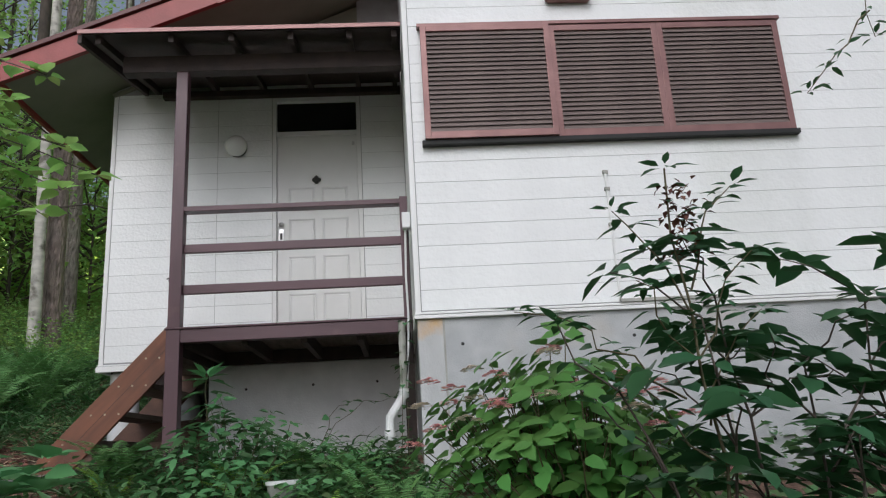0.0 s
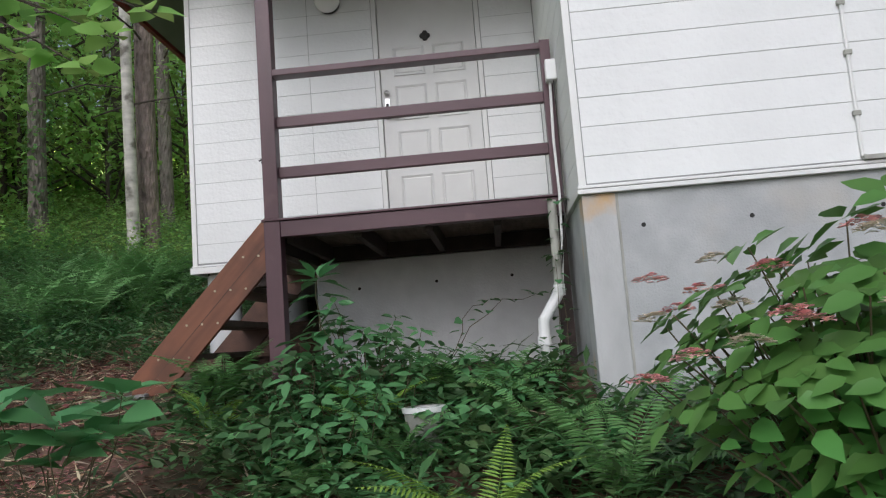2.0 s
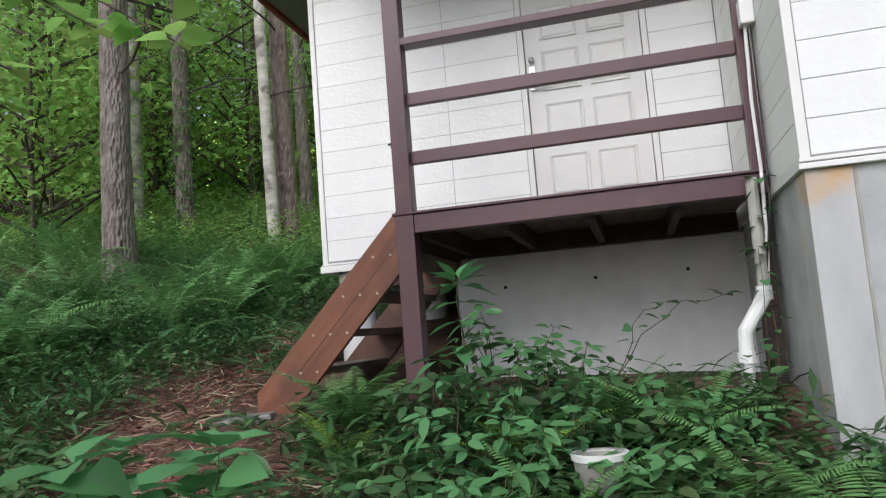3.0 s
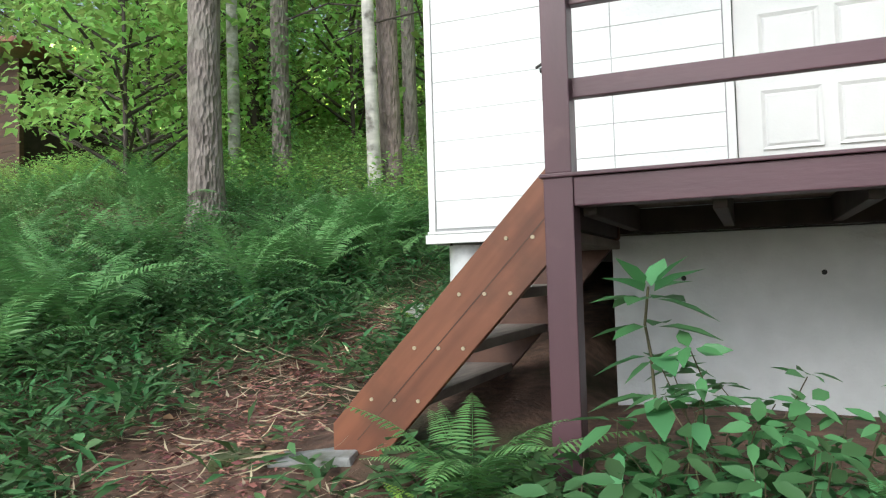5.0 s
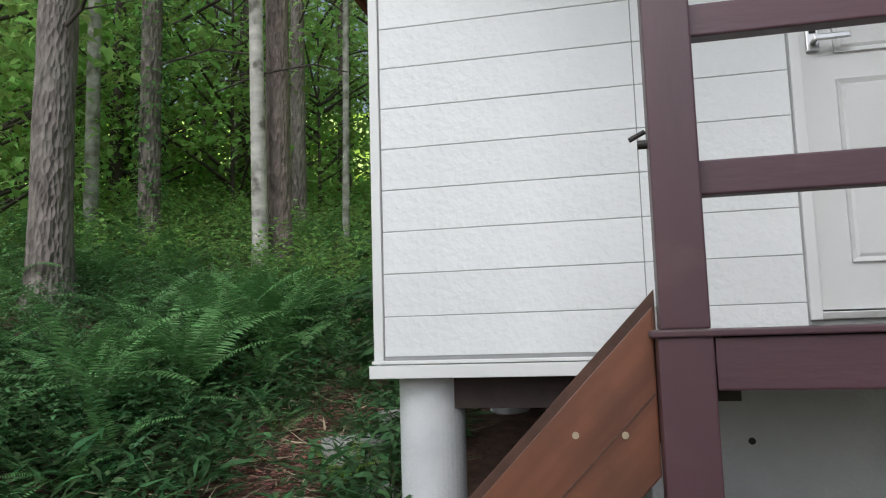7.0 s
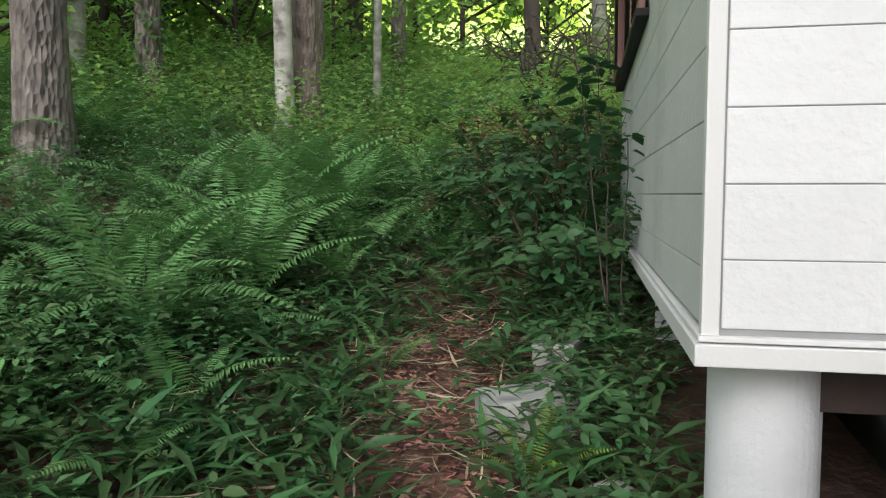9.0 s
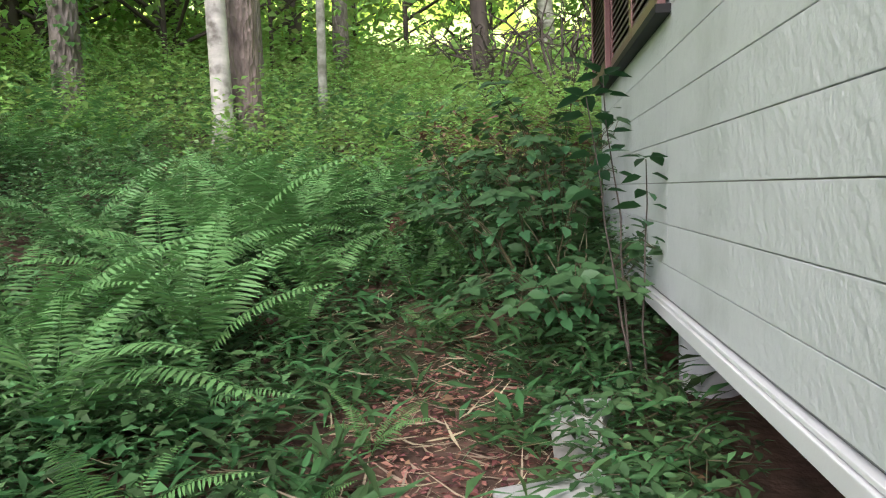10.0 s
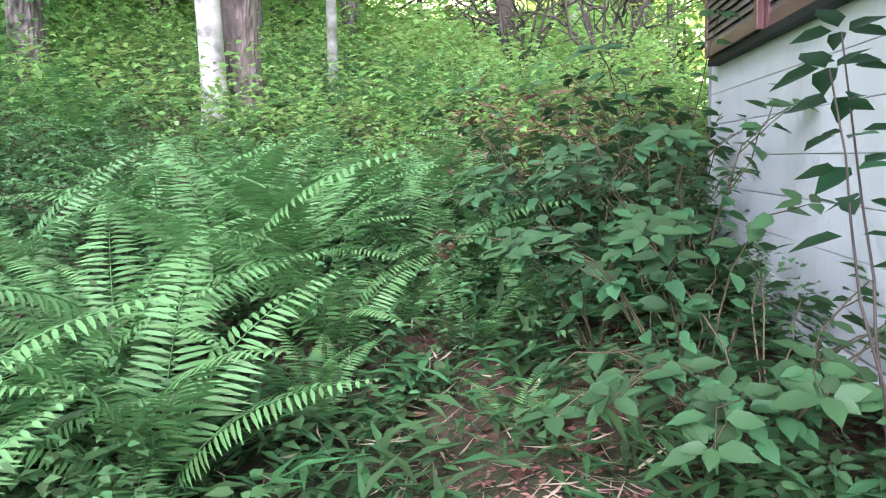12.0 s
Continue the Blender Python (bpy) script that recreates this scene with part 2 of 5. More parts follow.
def prism(bm, pts, y0, y1, bevel=0.0):
    """A board whose outline lies in the x-z plane."""
    f = bm.faces.new([bm.verts.new((x, y0, z)) for x, z in pts])
    g = bmesh.ops.extrude_face_region(bm, geom=[f])["geom"]
    for v in g:
        if isinstance(v, bmesh.types.BMVert):
            v.co.y = y1
    bmesh.ops.recalc_face_normals(bm, faces=bm.faces)
    if bevel:
        bmesh.ops.bevel(bm, geom=list(bm.edges), offset=bevel, segments=2, affect="EDGES", profile=0.6)
    return bm


def mesh_of(name, bm, material, smooth=False):
    me = bpy.data.meshes.new(name)
    bm.to_mesh(me)
    bm.free()
    me.materials.append(material)
    if smooth:
        me.polygons.foreach_set("use_smooth", [True] * len(me.polygons))
    return me


def part(name, bm, material, parent, label="", smooth=False):
    ob = new(name, mesh_of(name, bm, material, smooth))
    ob.parent = parent
    if label:
        ob["label"] = label
    return ob


def thing(name, label, category, group="", kind="", at=(0, 0, 0)):
    ob = new(name)
    ob.empty_display_size = 0.1
    ob.location = at
    return tagged(ob, label, category, group, kind)


def single(name, bm, material, label, category, group="", kind="", smooth=False):
    return tagged(new(name, mesh_of(name, bm, material, smooth)), label, category, group, kind)


def B():
    return bmesh.new()


rng = np.random.default_rng(7)
GROUND_Y = [-60, -12, -4.7, -3.2, -1.5, 0, 0.65, 2.3, 4, 5, 7.5, 9.6, 16, 25, 40, 90, 400]
GROUND_Z = [-3.5, -1.2, 0.22, 0.52, 0.97, 1.42, 1.63, 1.9, 2.15, 2.42, 2.95, 3.55, 4.9, 5.6, 5.8, 6.4, 8.0]


def ground_z(x, y):
    x, y = np.asarray(x, float), np.asarray(y, float)
    z = np.interp(y, GROUND_Y, GROUND_Z)
    d = np.clip(-4 - x, 0, 5)
    z = z + 0.18 * d
    under = (x > -1.9) & (y > 0.65)
    z = np.where(under, np.minimum(z, 1.66), z)
    right = np.clip(x - 4, 0, 30)
    return z - 0.02 * right + 0.03 * np.sin(x * 2.1 + 1) * np.cos(y * 1.7) + 0.015 * np.sin(x * 5.3) * np.sin(y * 4.7 + 2)


def gz(x, y):
    return float(ground_z(x, y))


PATH_LINE = np.array([(-0.2, -6), (-0.5, -3.4), (-1.5, -1.5), (-2.5, -0.3), (-3.1, 0.6), (-3.3, 1.4), (-3.4, 2.6), (-3.6, 3.9)])


def path_distance(x, y):
    p = np.stack([np.asarray(x, float), np.asarray(y, float)], -1)
    best = np.full(p.shape[:-1], 1e9)
    for a, b in zip(PATH_LINE[:-1], PATH_LINE[1:]):
        t = np.clip(((p - a) @ (b - a)) / ((b - a) @ (b - a)), 0, 1)
        best = np.minimum(best, np.linalg.norm(p - (a + t[..., None] * (b - a)), axis=-1))
    return best


def free_ground(x, y):
    """True where plants may stand: outside the house, its deck and the stairs."""
    house = ((x > -2.62) & (y > 1.72) & (y < 6.1)) | ((x > -0.06) & (y > -0.06)) | ((x > -1.85) & (y > 0.5) & (y < 1.8))
    stairs = (x > -2.75) & (x < -1.6) & (y > 0.5) & (y < 1.85)
    return ~(house | stairs)


def raw_mesh(name, verts, faces, material):
    """A joined mesh from arrays of corners and of equal-sided faces."""
    me = bpy.data.meshes.new(name)
    verts, faces = np.asarray(verts, np.float32), np.asarray(faces, np.int32)
    k = faces.shape[1]
    me.vertices.add(len(verts))
    me.vertices.foreach_set("co", verts.ravel())
    me.loops.add(faces.size)
    me.loops.foreach_set("vertex_index", faces.ravel())
    me.polygons.add(len(faces))
    me.polygons.foreach_set("loop_start", np.arange(0, faces.size, k, dtype=np.int32))
    me.update(calc_edges=True)
    me.validate()
    me.materials.append(material)
    return me


def unit(v):
    return v / np.maximum(np.linalg.norm(v, axis=-1, keepdims=True), 1e-9)


def leaf_arrays(base, way, up, length, width, droop=0.2, wide_at=0.42):
    """Leaves with a folded midrib: five corners and four triangles each."""
    base, way = np.asarray(base, float), unit(np.asarray(way, float))
    side = unit(np.cross(way, up))
    up = np.cross(side, way)
    L, W = np.broadcast_to(length, len(base))[:, None], np.broadcast_to(width, len(base))[:, None]
    mid = base + way * L * wide_at
    tip = base + way * L - up * L * droop
    v = np.stack([base, mid + side * W / 2 + up * W * 0.12, mid - up * W * 0.05, mid - side * W / 2 + up * W * 0.12, tip], 1)
    f = np.array([(0, 1, 2), (0, 2, 3), (1, 4, 2), (2, 4, 3)])
    return v.reshape(-1, 3), (f[None] + 5 * np.arange(len(base))[:, None, None]).reshape(-1, 3)


def ovate_arrays(base, way, up, length, width, droop=0.2):
    """Broad leaves with a rounded outline and a folded midrib: eight corners and ten triangles each."""
    base, way = np.asarray(base, float), unit(np.asarray(way, float))
    side = unit(np.cross(way, up))
    up = np.cross(side, way)
    L, W = np.broadcast_to(length, len(base))[:, None], np.broadcast_to(width, len(base))[:, None]

    def at(t, s, lift):
        return base + way * L * t + side * W * s + up * (lift * W - droop * L * t * t)

    v = np.stack([base, at(0.25, 0.42, 0.1), at(0.25, 0, 0), at(0.25, -0.42, 0.1), at(0.6, 0.4, 0.08), at(0.6, 0, -0.02), at(0.6, -0.4, 0.08), at(1, 0, 0)], 1)
    f = np.array([(0, 1, 2), (0, 2, 3), (1, 4, 5), (1, 5, 2), (2, 5, 6), (2, 6, 3), (4, 7, 5), (5, 7, 6)])
    return v.reshape(-1, 3), (f[None] + 8 * np.arange(len(base))[:, None, None]).reshape(-1, 3)


def join(*arrays):
    vs, fs, n = [], [], 0
    for v, f in arrays:
        vs.append(v)
        fs.append(np.asarray(f) + n)
        n += len(v)
    return np.concatenate(vs), np.concatenate(fs)


def stem_arrays(a, b, r):
    """Three-sided stems from a to b."""
    a, b = np.asarray(a, float), np.asarray(b, float)
    d = unit(b - a)
    s = unit(np.cross(d, [0.31, 0.95, 0.11]))
    u = np.cross(d, s)
    r = np.broadcast_to(r, len(a))[:, None]
    ring = [s * math.cos(q) + u * math.sin(q) for q in (0, 2.1, 4.2)]
    v = np.stack([a + k * r for k in ring] + [b + k * r * 0.6 for k in ring], 1)
    f = np.array([(0, 1, 4), (0, 4, 3), (1, 2, 5), (1, 5, 4), (2, 0, 3), (2, 3, 5)])
    return v.reshape(-1, 3), (f[None] + 6 * np.arange(len(a))[:, None, None]).reshape(-1, 3)


def tube_arrays(p, r0, r1, sides=5):
    """One closed-sided stem through the points p."""
    p = np.asarray(p, float)
    d = unit(np.gradient(p, axis=0))
    s = unit(np.cross(d, [0.31, 0.95, 0.11]))
    u = np.cross(d, s)
    r = np.linspace(r0, r1, len(p))[:, None]
    v = np.stack([p + r * (s * math.cos(q) + u * math.sin(q)) for q in np.arange(sides) * 2 * math.pi / sides], 1).reshape(-1, 3)
    f = []
    for i in range(len(p) - 1):
        for k in range(sides):
            a, b = i * sides + k, i * sides + (k + 1) % sides
            f += [(a, b, b + sides), (a, b + sides, a + sides)]
    return v, np.array(f)


def herbs(xy, height, leaves, length, width, tilt=0.25, spread=0.5, shape=leaf_arrays):
    """Low plants: leaves set round a short stem, the upper ones smaller."""
    n = len(xy)
    z = ground_z(xy[:, 0], xy[:, 1])
    h = rng.uniform(height[0], height[1], n)
    k = np.tile(np.arange(leaves), n)
    i = np.repeat(np.arange(n), leaves)
    az = k * 2.4 + rng.uniform(0, 6.28, n)[i] + rng.normal(0, 0.3, len(i))
    rise = h[i] * (0.35 + 0.65 * (k + rng.uniform(0, 1, len(i))) / leaves)
    out = np.stack([np.cos(az), np.sin(az), rng.normal(tilt, 0.3, len(i))], -1)
    lean = rng.normal(0, 0.12, (n, 2))[i] * rise[:, None]
    reach = rng.uniform(0.1, 0.6, len(i)) * spread * length[1]
    base = np.stack([xy[i, 0] + lean[:, 0] + np.cos(az) * reach, xy[i, 1] + lean[:, 1] + np.sin(az) * reach, z[i] + rise], -1)
    size = rng.uniform(length[0], length[1], len(i))
    up = np.tile([0.0, 0, 1], (len(i), 1)) + rng.normal(0, 0.25, (len(i), 3))
    return shape(base, out, up, size, size * rng.uniform(width[0], width[1], len(i)))


def scatter(n, x0, x1, y0, y1, keep):
    x, y = rng.uniform(x0, x1, n), rng.uniform(y0, y1, n)
    ok = free_ground(x, y) & (rng.uniform(0, 1, n) < keep(x, y))
    return np.stack([x[ok], y[ok]], -1)


def stuff(name, arrays, material, label, category):
    return tagged(new(name, raw_mesh(name, *arrays, material)), label, category, kind="stuff")

# ---- ground ----
def make_ground():
    xs = np.concatenate([np.linspace(-300, -30, 12), np.linspace(-24, 8, 129), np.linspace(14, 300, 12)])
    ys = np.concatenate([np.linspace(-300, -20, 10), np.linspace(-12, 26, 153), np.linspace(32, 400, 14)])
    X, Y = np.meshgrid(xs, ys)
    Z = ground_z(X, Y)
    v = np.stack([X, Y, Z], -1).reshape(-1, 3)
    i = np.arange(len(xs) - 1)[None] + len(xs) * np.arange(len(ys) - 1)[:, None]
    f = np.stack([i, i + 1, i + 1 + len(xs), i + len(xs)], -1).reshape(-1, 4)
    me = raw_mesh("ground", v, f, M_LITTER)
    me.polygons.foreach_set("use_smooth", [True] * len(me.polygons))
    tagged(new("ground", me), "sloping woodland floor of soil and leaf litter", "ground", kind="structure")


make_ground()


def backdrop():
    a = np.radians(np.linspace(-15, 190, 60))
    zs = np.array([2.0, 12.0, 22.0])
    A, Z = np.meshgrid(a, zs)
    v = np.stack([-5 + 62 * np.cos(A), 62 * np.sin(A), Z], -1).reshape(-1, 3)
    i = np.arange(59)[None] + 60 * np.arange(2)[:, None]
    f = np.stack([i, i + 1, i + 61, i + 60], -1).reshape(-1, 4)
    tagged(new("backdrop", raw_mesh("backdrop", v, f, M_DISTANCE)), "glowing backdrop painted as a sunlit clearing far beyond the trees", "backdrop", kind="structure")


backdrop()

# ---- house: walls ----
XL, YB, YE, XR = -2.66, 1.79, 6.0, 6.2
Z0, LAP, LAPW = 2.5, 0.154, 0.1467


def wall(name, label, boxes):
    bm = B()
    for b in boxes:
        box(bm, *b)
    return single(name, bm, M_BACK, label, "wall", kind="structure")


def boards_x(parent, x0, x1, y, z0, z1, lap, material, start):
    """Lap boards on a wall that faces -y; each stands 16 mm proud with a shadow joint above it."""
    z = start
    meshes = {}
    while z < z1 - 0.01:
        a, b = max(z, z0), min(z + lap - 0.0028, z1)
        if b - a > 0.01:
            key = round(b - a, 4)
            if key not in meshes:
                meshes[key] = mesh_of("siding_board", box(B(), 0, x1 - x0, -0.016, 0, 0, b - a, 0.002), material)
            ob = new("siding_board", meshes[key])
            ob.parent, ob.location = parent, (x0, y, a)
        z += lap


def boards_y(parent, x, sign, y0, y1, z0, z1, lap, material, start):
    z = start
    meshes = {}
    while z < z1 - 0.01:
        a, b = max(z, z0), min(z + lap - 0.0028, z1)
        if b - a > 0.01:
            key = round(b - a, 4)
            if key not in meshes:
                lo, hi = (0, 0.016) if sign > 0 else (-0.016, 0)
                meshes[key] = mesh_of("siding_board", box(B(), lo, hi, 0, y1 - y0, 0, b - a, 0.002), material)
            ob = new("siding_board", meshes[key])
            ob.parent, ob.location = parent, (x, y0, a)
        z += lap


DX0, DX1, DZ0, DZ1 = -1.21, -0.40, 2.62, 4.95
wing = wall("wall_wing", "white lap-sided front wall of the projecting wing", [(0.018, XR, 0.004, 0.16, Z0, 7.0)])
boards_x(wing, 0.035, XR, 0.016, Z0 + 0.03, 5.6, LAPW, M_SIDING, 2.663 - LAPW + 0.002)
wing_side = wall("wall_wing_side", "white lap-sided return wall beside the porch", [(0.004, 0.16, 0.16, YB + 0.1, Z0, 6.2)])
boards_y(wing_side, 0.016, -1, 0.035, YB - 0.02, Z0 + 0.03, 5.2, LAPW, M_SIDING, 2.663 - LAPW + 0.002)
door_wall = wall("wall_porch", "white sided wall at the back of the porch, holding the entrance door",
                 [(XL + 0.016, DX0, YB + 0.004, YB + 0.14, Z0, 5.15), (DX1, 0.016, YB + 0.004, YB + 0.14, Z0, 6.1),
                  (DX0, DX1, YB + 0.004, YB + 0.14, DZ1, 5.7), (DX0, DX1, YB + 0.004, YB + 0.14, Z0, DZ0)])
LS = 2.676 - LAP + 0.002
boards_x(door_wall, XL + 0.035, -1.711, YB + 0.016, Z0 + 0.035, 5.02, LAP, M_EMBOSS, LS)
boards_x(door_wall, -1.7075, DX0 - 0.006, YB + 0.016, Z0 + 0.035, 5.1, LAP, M_EMBOSS, LS)
boards_x(door_wall, DX1 + 0.006, -0.004, YB + 0.016, Z0 + 0.035, 5.1, LAP, M_EMBOSS, LS)
boards_x(door_wall, DX0 - 0.006, DX1 + 0.006, YB + 0.016, DZ1 + 0.004, 5.1, LAP, M_EMBOSS, LS)
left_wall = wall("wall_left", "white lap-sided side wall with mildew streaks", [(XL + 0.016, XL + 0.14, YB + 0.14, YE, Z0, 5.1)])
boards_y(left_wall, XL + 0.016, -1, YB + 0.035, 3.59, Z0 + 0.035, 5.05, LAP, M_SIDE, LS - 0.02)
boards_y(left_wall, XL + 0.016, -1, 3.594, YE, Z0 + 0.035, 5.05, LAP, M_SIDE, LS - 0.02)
wall("wall_back", "plain back wall of the house", [(XL + 0.016, XR, YE, YE + 0.14, Z0, 6.3)])
wall("wall_right", "plain end wall of the house", [(XR - 0.14, XR, 0.16, YE, Z0, 6.3)])
wall("floor", "underside of the house floor", [(XL + 0.05, XR - 0.15, YB + 0.15, YE - 0.01, Z0 - 0.1, Z0 - 0.01)])
# Unseen walls, added only to block light from the space under the house.
wall("shade_wall_under_house", "unseen walls added to keep light out from under the house", [(-1.74, -1.62, 1.92, YE - 0.02, 1.2, Z0 - 0.11), (XL + 0.5, -1.75, YE - 0.1, YE - 0.02, 1.2, Z0 - 0.11)])
wall("ceiling", "plain ceiling closing the house", [(XL + 0.15, XR - 0.15, YB + 0.15, YE - 0.01, 4.96, 5.0)])


def trim(name, label, *boxes):
    bm = B()
    for b in boxes:
        box(bm, *b, 0.003)
    return single(name, bm, M_WHITE, label, "trim", kind="structure")


trim("trim_corner_left", "white corner bead of the side wall", (XL - 0.006, XL + 0.03, YB - 0.006, YB + 0.03, Z0 + 0.02, 5.02))
trim("trim_corner_wing", "white corner bead of the wing", (-0.006, 0.03, -0.006, 0.03, Z0 + 0.02, 5.8))
trim("trim_base_porch", "white metal drip edge under the siding", (XL - 0.012, -0.002, YB - 0.014, YB + 0.014, Z0 + 0.008, Z0 + 0.02),
     (XL - 0.02, -0.002, YB - 0.022, YB + 0.012, Z0 - 0.042, Z0 + 0.004))
trim("trim_base_left", "white metal drip edge under the side wall", (XL - 0.012, XL + 0.014, YB + 0.016, YE, Z0 + 0.008, Z0 + 0.02),
     (XL - 0.02, XL + 0.012, YB + 0.014, YE, Z0 - 0.042, Z0 + 0.004))
trim("trim_base_wing", "white metal drip edge over the foundation", (-0.012, XR, -0.014, 0.012, Z0 + 0.006, Z0 + 0.02), (-0.016, XR, -0.02, 0.012, Z0 - 0.022, Z0))
trim("trim_base_return", "white metal drip edge of the return wall", (-0.012, 0.014, 0.014, YB - 0.024, Z0 - 0.02, Z0 + 0.02))


def foundation():
    wing_f = single("foundation_wing", box(box(B(), 0.01, XR, 0.01, 0.2, 0.9, Z0 - 0.022), 0.01, 0.2, 0.2, YB + 0.15, 0.9, Z0 - 0.022), M_CONC,
                    "grey cast concrete foundation with tie holes and rust stains", "foundation", kind="structure")
    porch_f = single("foundation_porch", box(B(), -1.73, 0.01, 1.74, 1.9, 0.9, Z0 - 0.05, 0.004), M_PIER,
                     "pale concrete foundation wall under the porch", "foundation", kind="structure")
    # Black discs with the dark of the recessed tie holes painted in.
    me = mesh_of("tie_hole", rod(B(), (0, -0.003, 0), (0, 0.03, 0), 0.011, sides=14), M_BLACK)
    for x, y, z, p in ((0.283, 0.01, 2.31, wing_f), (0.79, 0.01, 2.31, wing_f), (1.39, 0.01, 2.31, wing_f), (1.99, 0.01, 2.31, wing_f), (0.42, 0.01, 1.62, wing_f),
                       (2.2, 0.01, 1.62, wing_f), (-1.42, 1.74, 2.25, porch_f), (-0.86, 1.74, 2.26, porch_f), (-0.32, 1.74, 2.26, porch_f)):
        ob = new("tie_hole", me)
        ob.parent, ob.location = p, (x, y, z)
    part("corner_pilaster", box(B(), 0.004, 0.163, 0.004, 0.19, 0.9, Z0 - 0.024, 0.004), M_RUST, wing_f, "pale concrete corner with rust streaks")
    for x in (0.17, 1.95):
        part("form_joint", box(B(), x - 0.006, x + 0.006, 0.006, 0.02, 1.2, Z0 - 0.024), M_GREYPIPE, wing_f)


foundation()


def pier():
    ob = thing("pier", "white-washed round concrete pier under the house corner", "pier", "house piers", at=(-2.5, 1.97, 0))
    part("shaft", rod(B(), (0, 0, 1.4), (0, 0, Z0 - 0.05), 0.122, sides=40), M_PIER, ob, smooth=False)
    part("cap", rod(B(), (0, 0, Z0 - 0.05), (0, 0, Z0 - 0.035), 0.11, sides=40), M_GREYPIPE, ob)
    for y in (3.8, 5.75):
        copy_thing(ob, pose(-2.46, y, 0))


pier()
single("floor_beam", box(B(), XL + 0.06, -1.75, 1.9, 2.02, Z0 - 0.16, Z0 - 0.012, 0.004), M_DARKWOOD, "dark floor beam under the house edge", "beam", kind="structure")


# ---- roofs ----
def roof():
    s, xe, ze, yf = 0.4, -3.3, 4.78, 1.07
    xr = 1.5
    zr = ze + s * (xr - xe)
    ob = thing("roof", "main gable roof with red fascia and olive soffit", "roof", kind="structure")
    part("soffit", prism(B(), [(xe, ze + 0.03), (0.0, ze + 0.03 + s * (0 - xe)), (0.0, ze + 0.06 + s * (0 - xe)), (xe, ze + 0.06)], yf + 0.03, 6.6), M_SOFFIT, ob, "olive painted soffit")
    part("roof_sheet", prism(B(), [(xe - 0.05, ze + 0.2), (xr, zr + 0.22), (xr, zr + 0.26), (xe - 0.05, ze + 0.24)], yf - 0.05, 6.65), M_ROOF, ob)
    part("roof_sheet", prism(B(), [(xr, zr + 0.22), (XR + 0.5, zr + 0.22 - s * (XR + 0.5 - xr)), (XR + 0.5, zr + 0.26 - s * (XR + 0.5 - xr)), (xr, zr + 0.26)], -0.5, 6.65), M_ROOF, ob)
    part("fascia", prism(B(), [(xe - 0.04, ze), (0.0, ze + s * (0 - xe + 0.04)), (0.0, ze + 0.19 + s * (0 - xe + 0.04)), (xe - 0.04, ze + 0.19)], yf - 0.025, yf + 0.025, 0.004), M_RED, ob, "red painted bargeboard")
    part("fascia_joint", prism(B(), [(-1.55, ze + s * 1.79 - 0.012), (-1.49, ze + s * 1.85 - 0.012), (-1.62, ze + s * 1.85 + 0.2), (-1.68, ze + s * 1.79 + 0.2)], yf - 0.031, yf - 0.026), M_RED, ob)
    part("eave_fascia", box(B(), xe - 0.05, xe - 0.01, yf + 0.03, 6.6, ze, ze + 0.19, 0.004), M_RED, ob)
    part("wall_cap", prism(B(), [(XL, 5.0), (-2.2, 5.19), (-2.2, 5.215), (XL - 0.02, 5.025)], YB - 0.03, YB + 0.014), M_SOFFIT, ob, "pale trim under the soffit")
    part("gable", prism(B(), [(XL + 0.02, 4.98), (0.0, 6.1), (0.0, 4.98)], YB + 0.03, YB + 0.12), M_SOFFIT, ob)


roof()


def porch_roof():
    ob = thing("porch_roof", "dark timber lean-to roof over the porch with exposed rafters", "roof")
    y0, y1, z0, z1 = 0.33, 1.77, 4.77, 5.07

    def slope(bm, x0, x1, lo, hi, ya=y0, yb=y1):
        k = (z1 - z0) / (y1 - y0)
        vs = bmesh.ops.create_cube(bm, size=1)["verts"]
        for v in vs:
            y = yb if v.co.y > 0 else ya
            v.co = Vector((x1 if v.co.x > 0 else x0, y, z0 + k * (y - y0) + (hi if v.co.z > 0 else lo)))
        return bm

    part("decking", slope(B(), -2.36, -0.01, 0.0, 0.022), M_DARKWOOD, ob)
    part("metal_sheet", slope(B(), -2.38, -0.01, 0.024, 0.034, y0 - 0.02), M_ROOF, ob)
    part("drip_edge", box(B(), -2.38, -0.01, y0 - 0.03, y0 - 0.022, z0 - 0.004, z0 + 0.03, 0.002), M_COPPER, ob, "pale rusty metal drip edge")
    me = mesh_of("rafter", slope(B(), -0.02, 0.02, -0.062, -0.002, y0 + 0.03), M_DARKWOOD)
    for x in (-2.25, -1.72, -1.28, -0.84, -0.4, -0.06):
        r = new("rafter", me)
        r.parent, r.location = ob, (x, 0, 0)
    part("purlin", box(B(), -2.15, -0.012, 0.6, 0.7, 4.6, 4.735, 0.004), M_DARKWOOD, ob)
    part("wall_plate", box(B(), -2.2, -0.012, 1.7, 1.772, 4.94, 5.0, 0.004), M_DARKWOOD, ob)
    part("batten", box(B(), -2.3, -0.012, 1.1, 1.14, 4.86, 4.9, 0.004), M_DARKWOOD, ob)
    part("verge_board", slope(B(), -2.38, -2.35, -0.07, 0.0, y0 - 0.01), M_DARKWOOD, ob)


porch_roof()


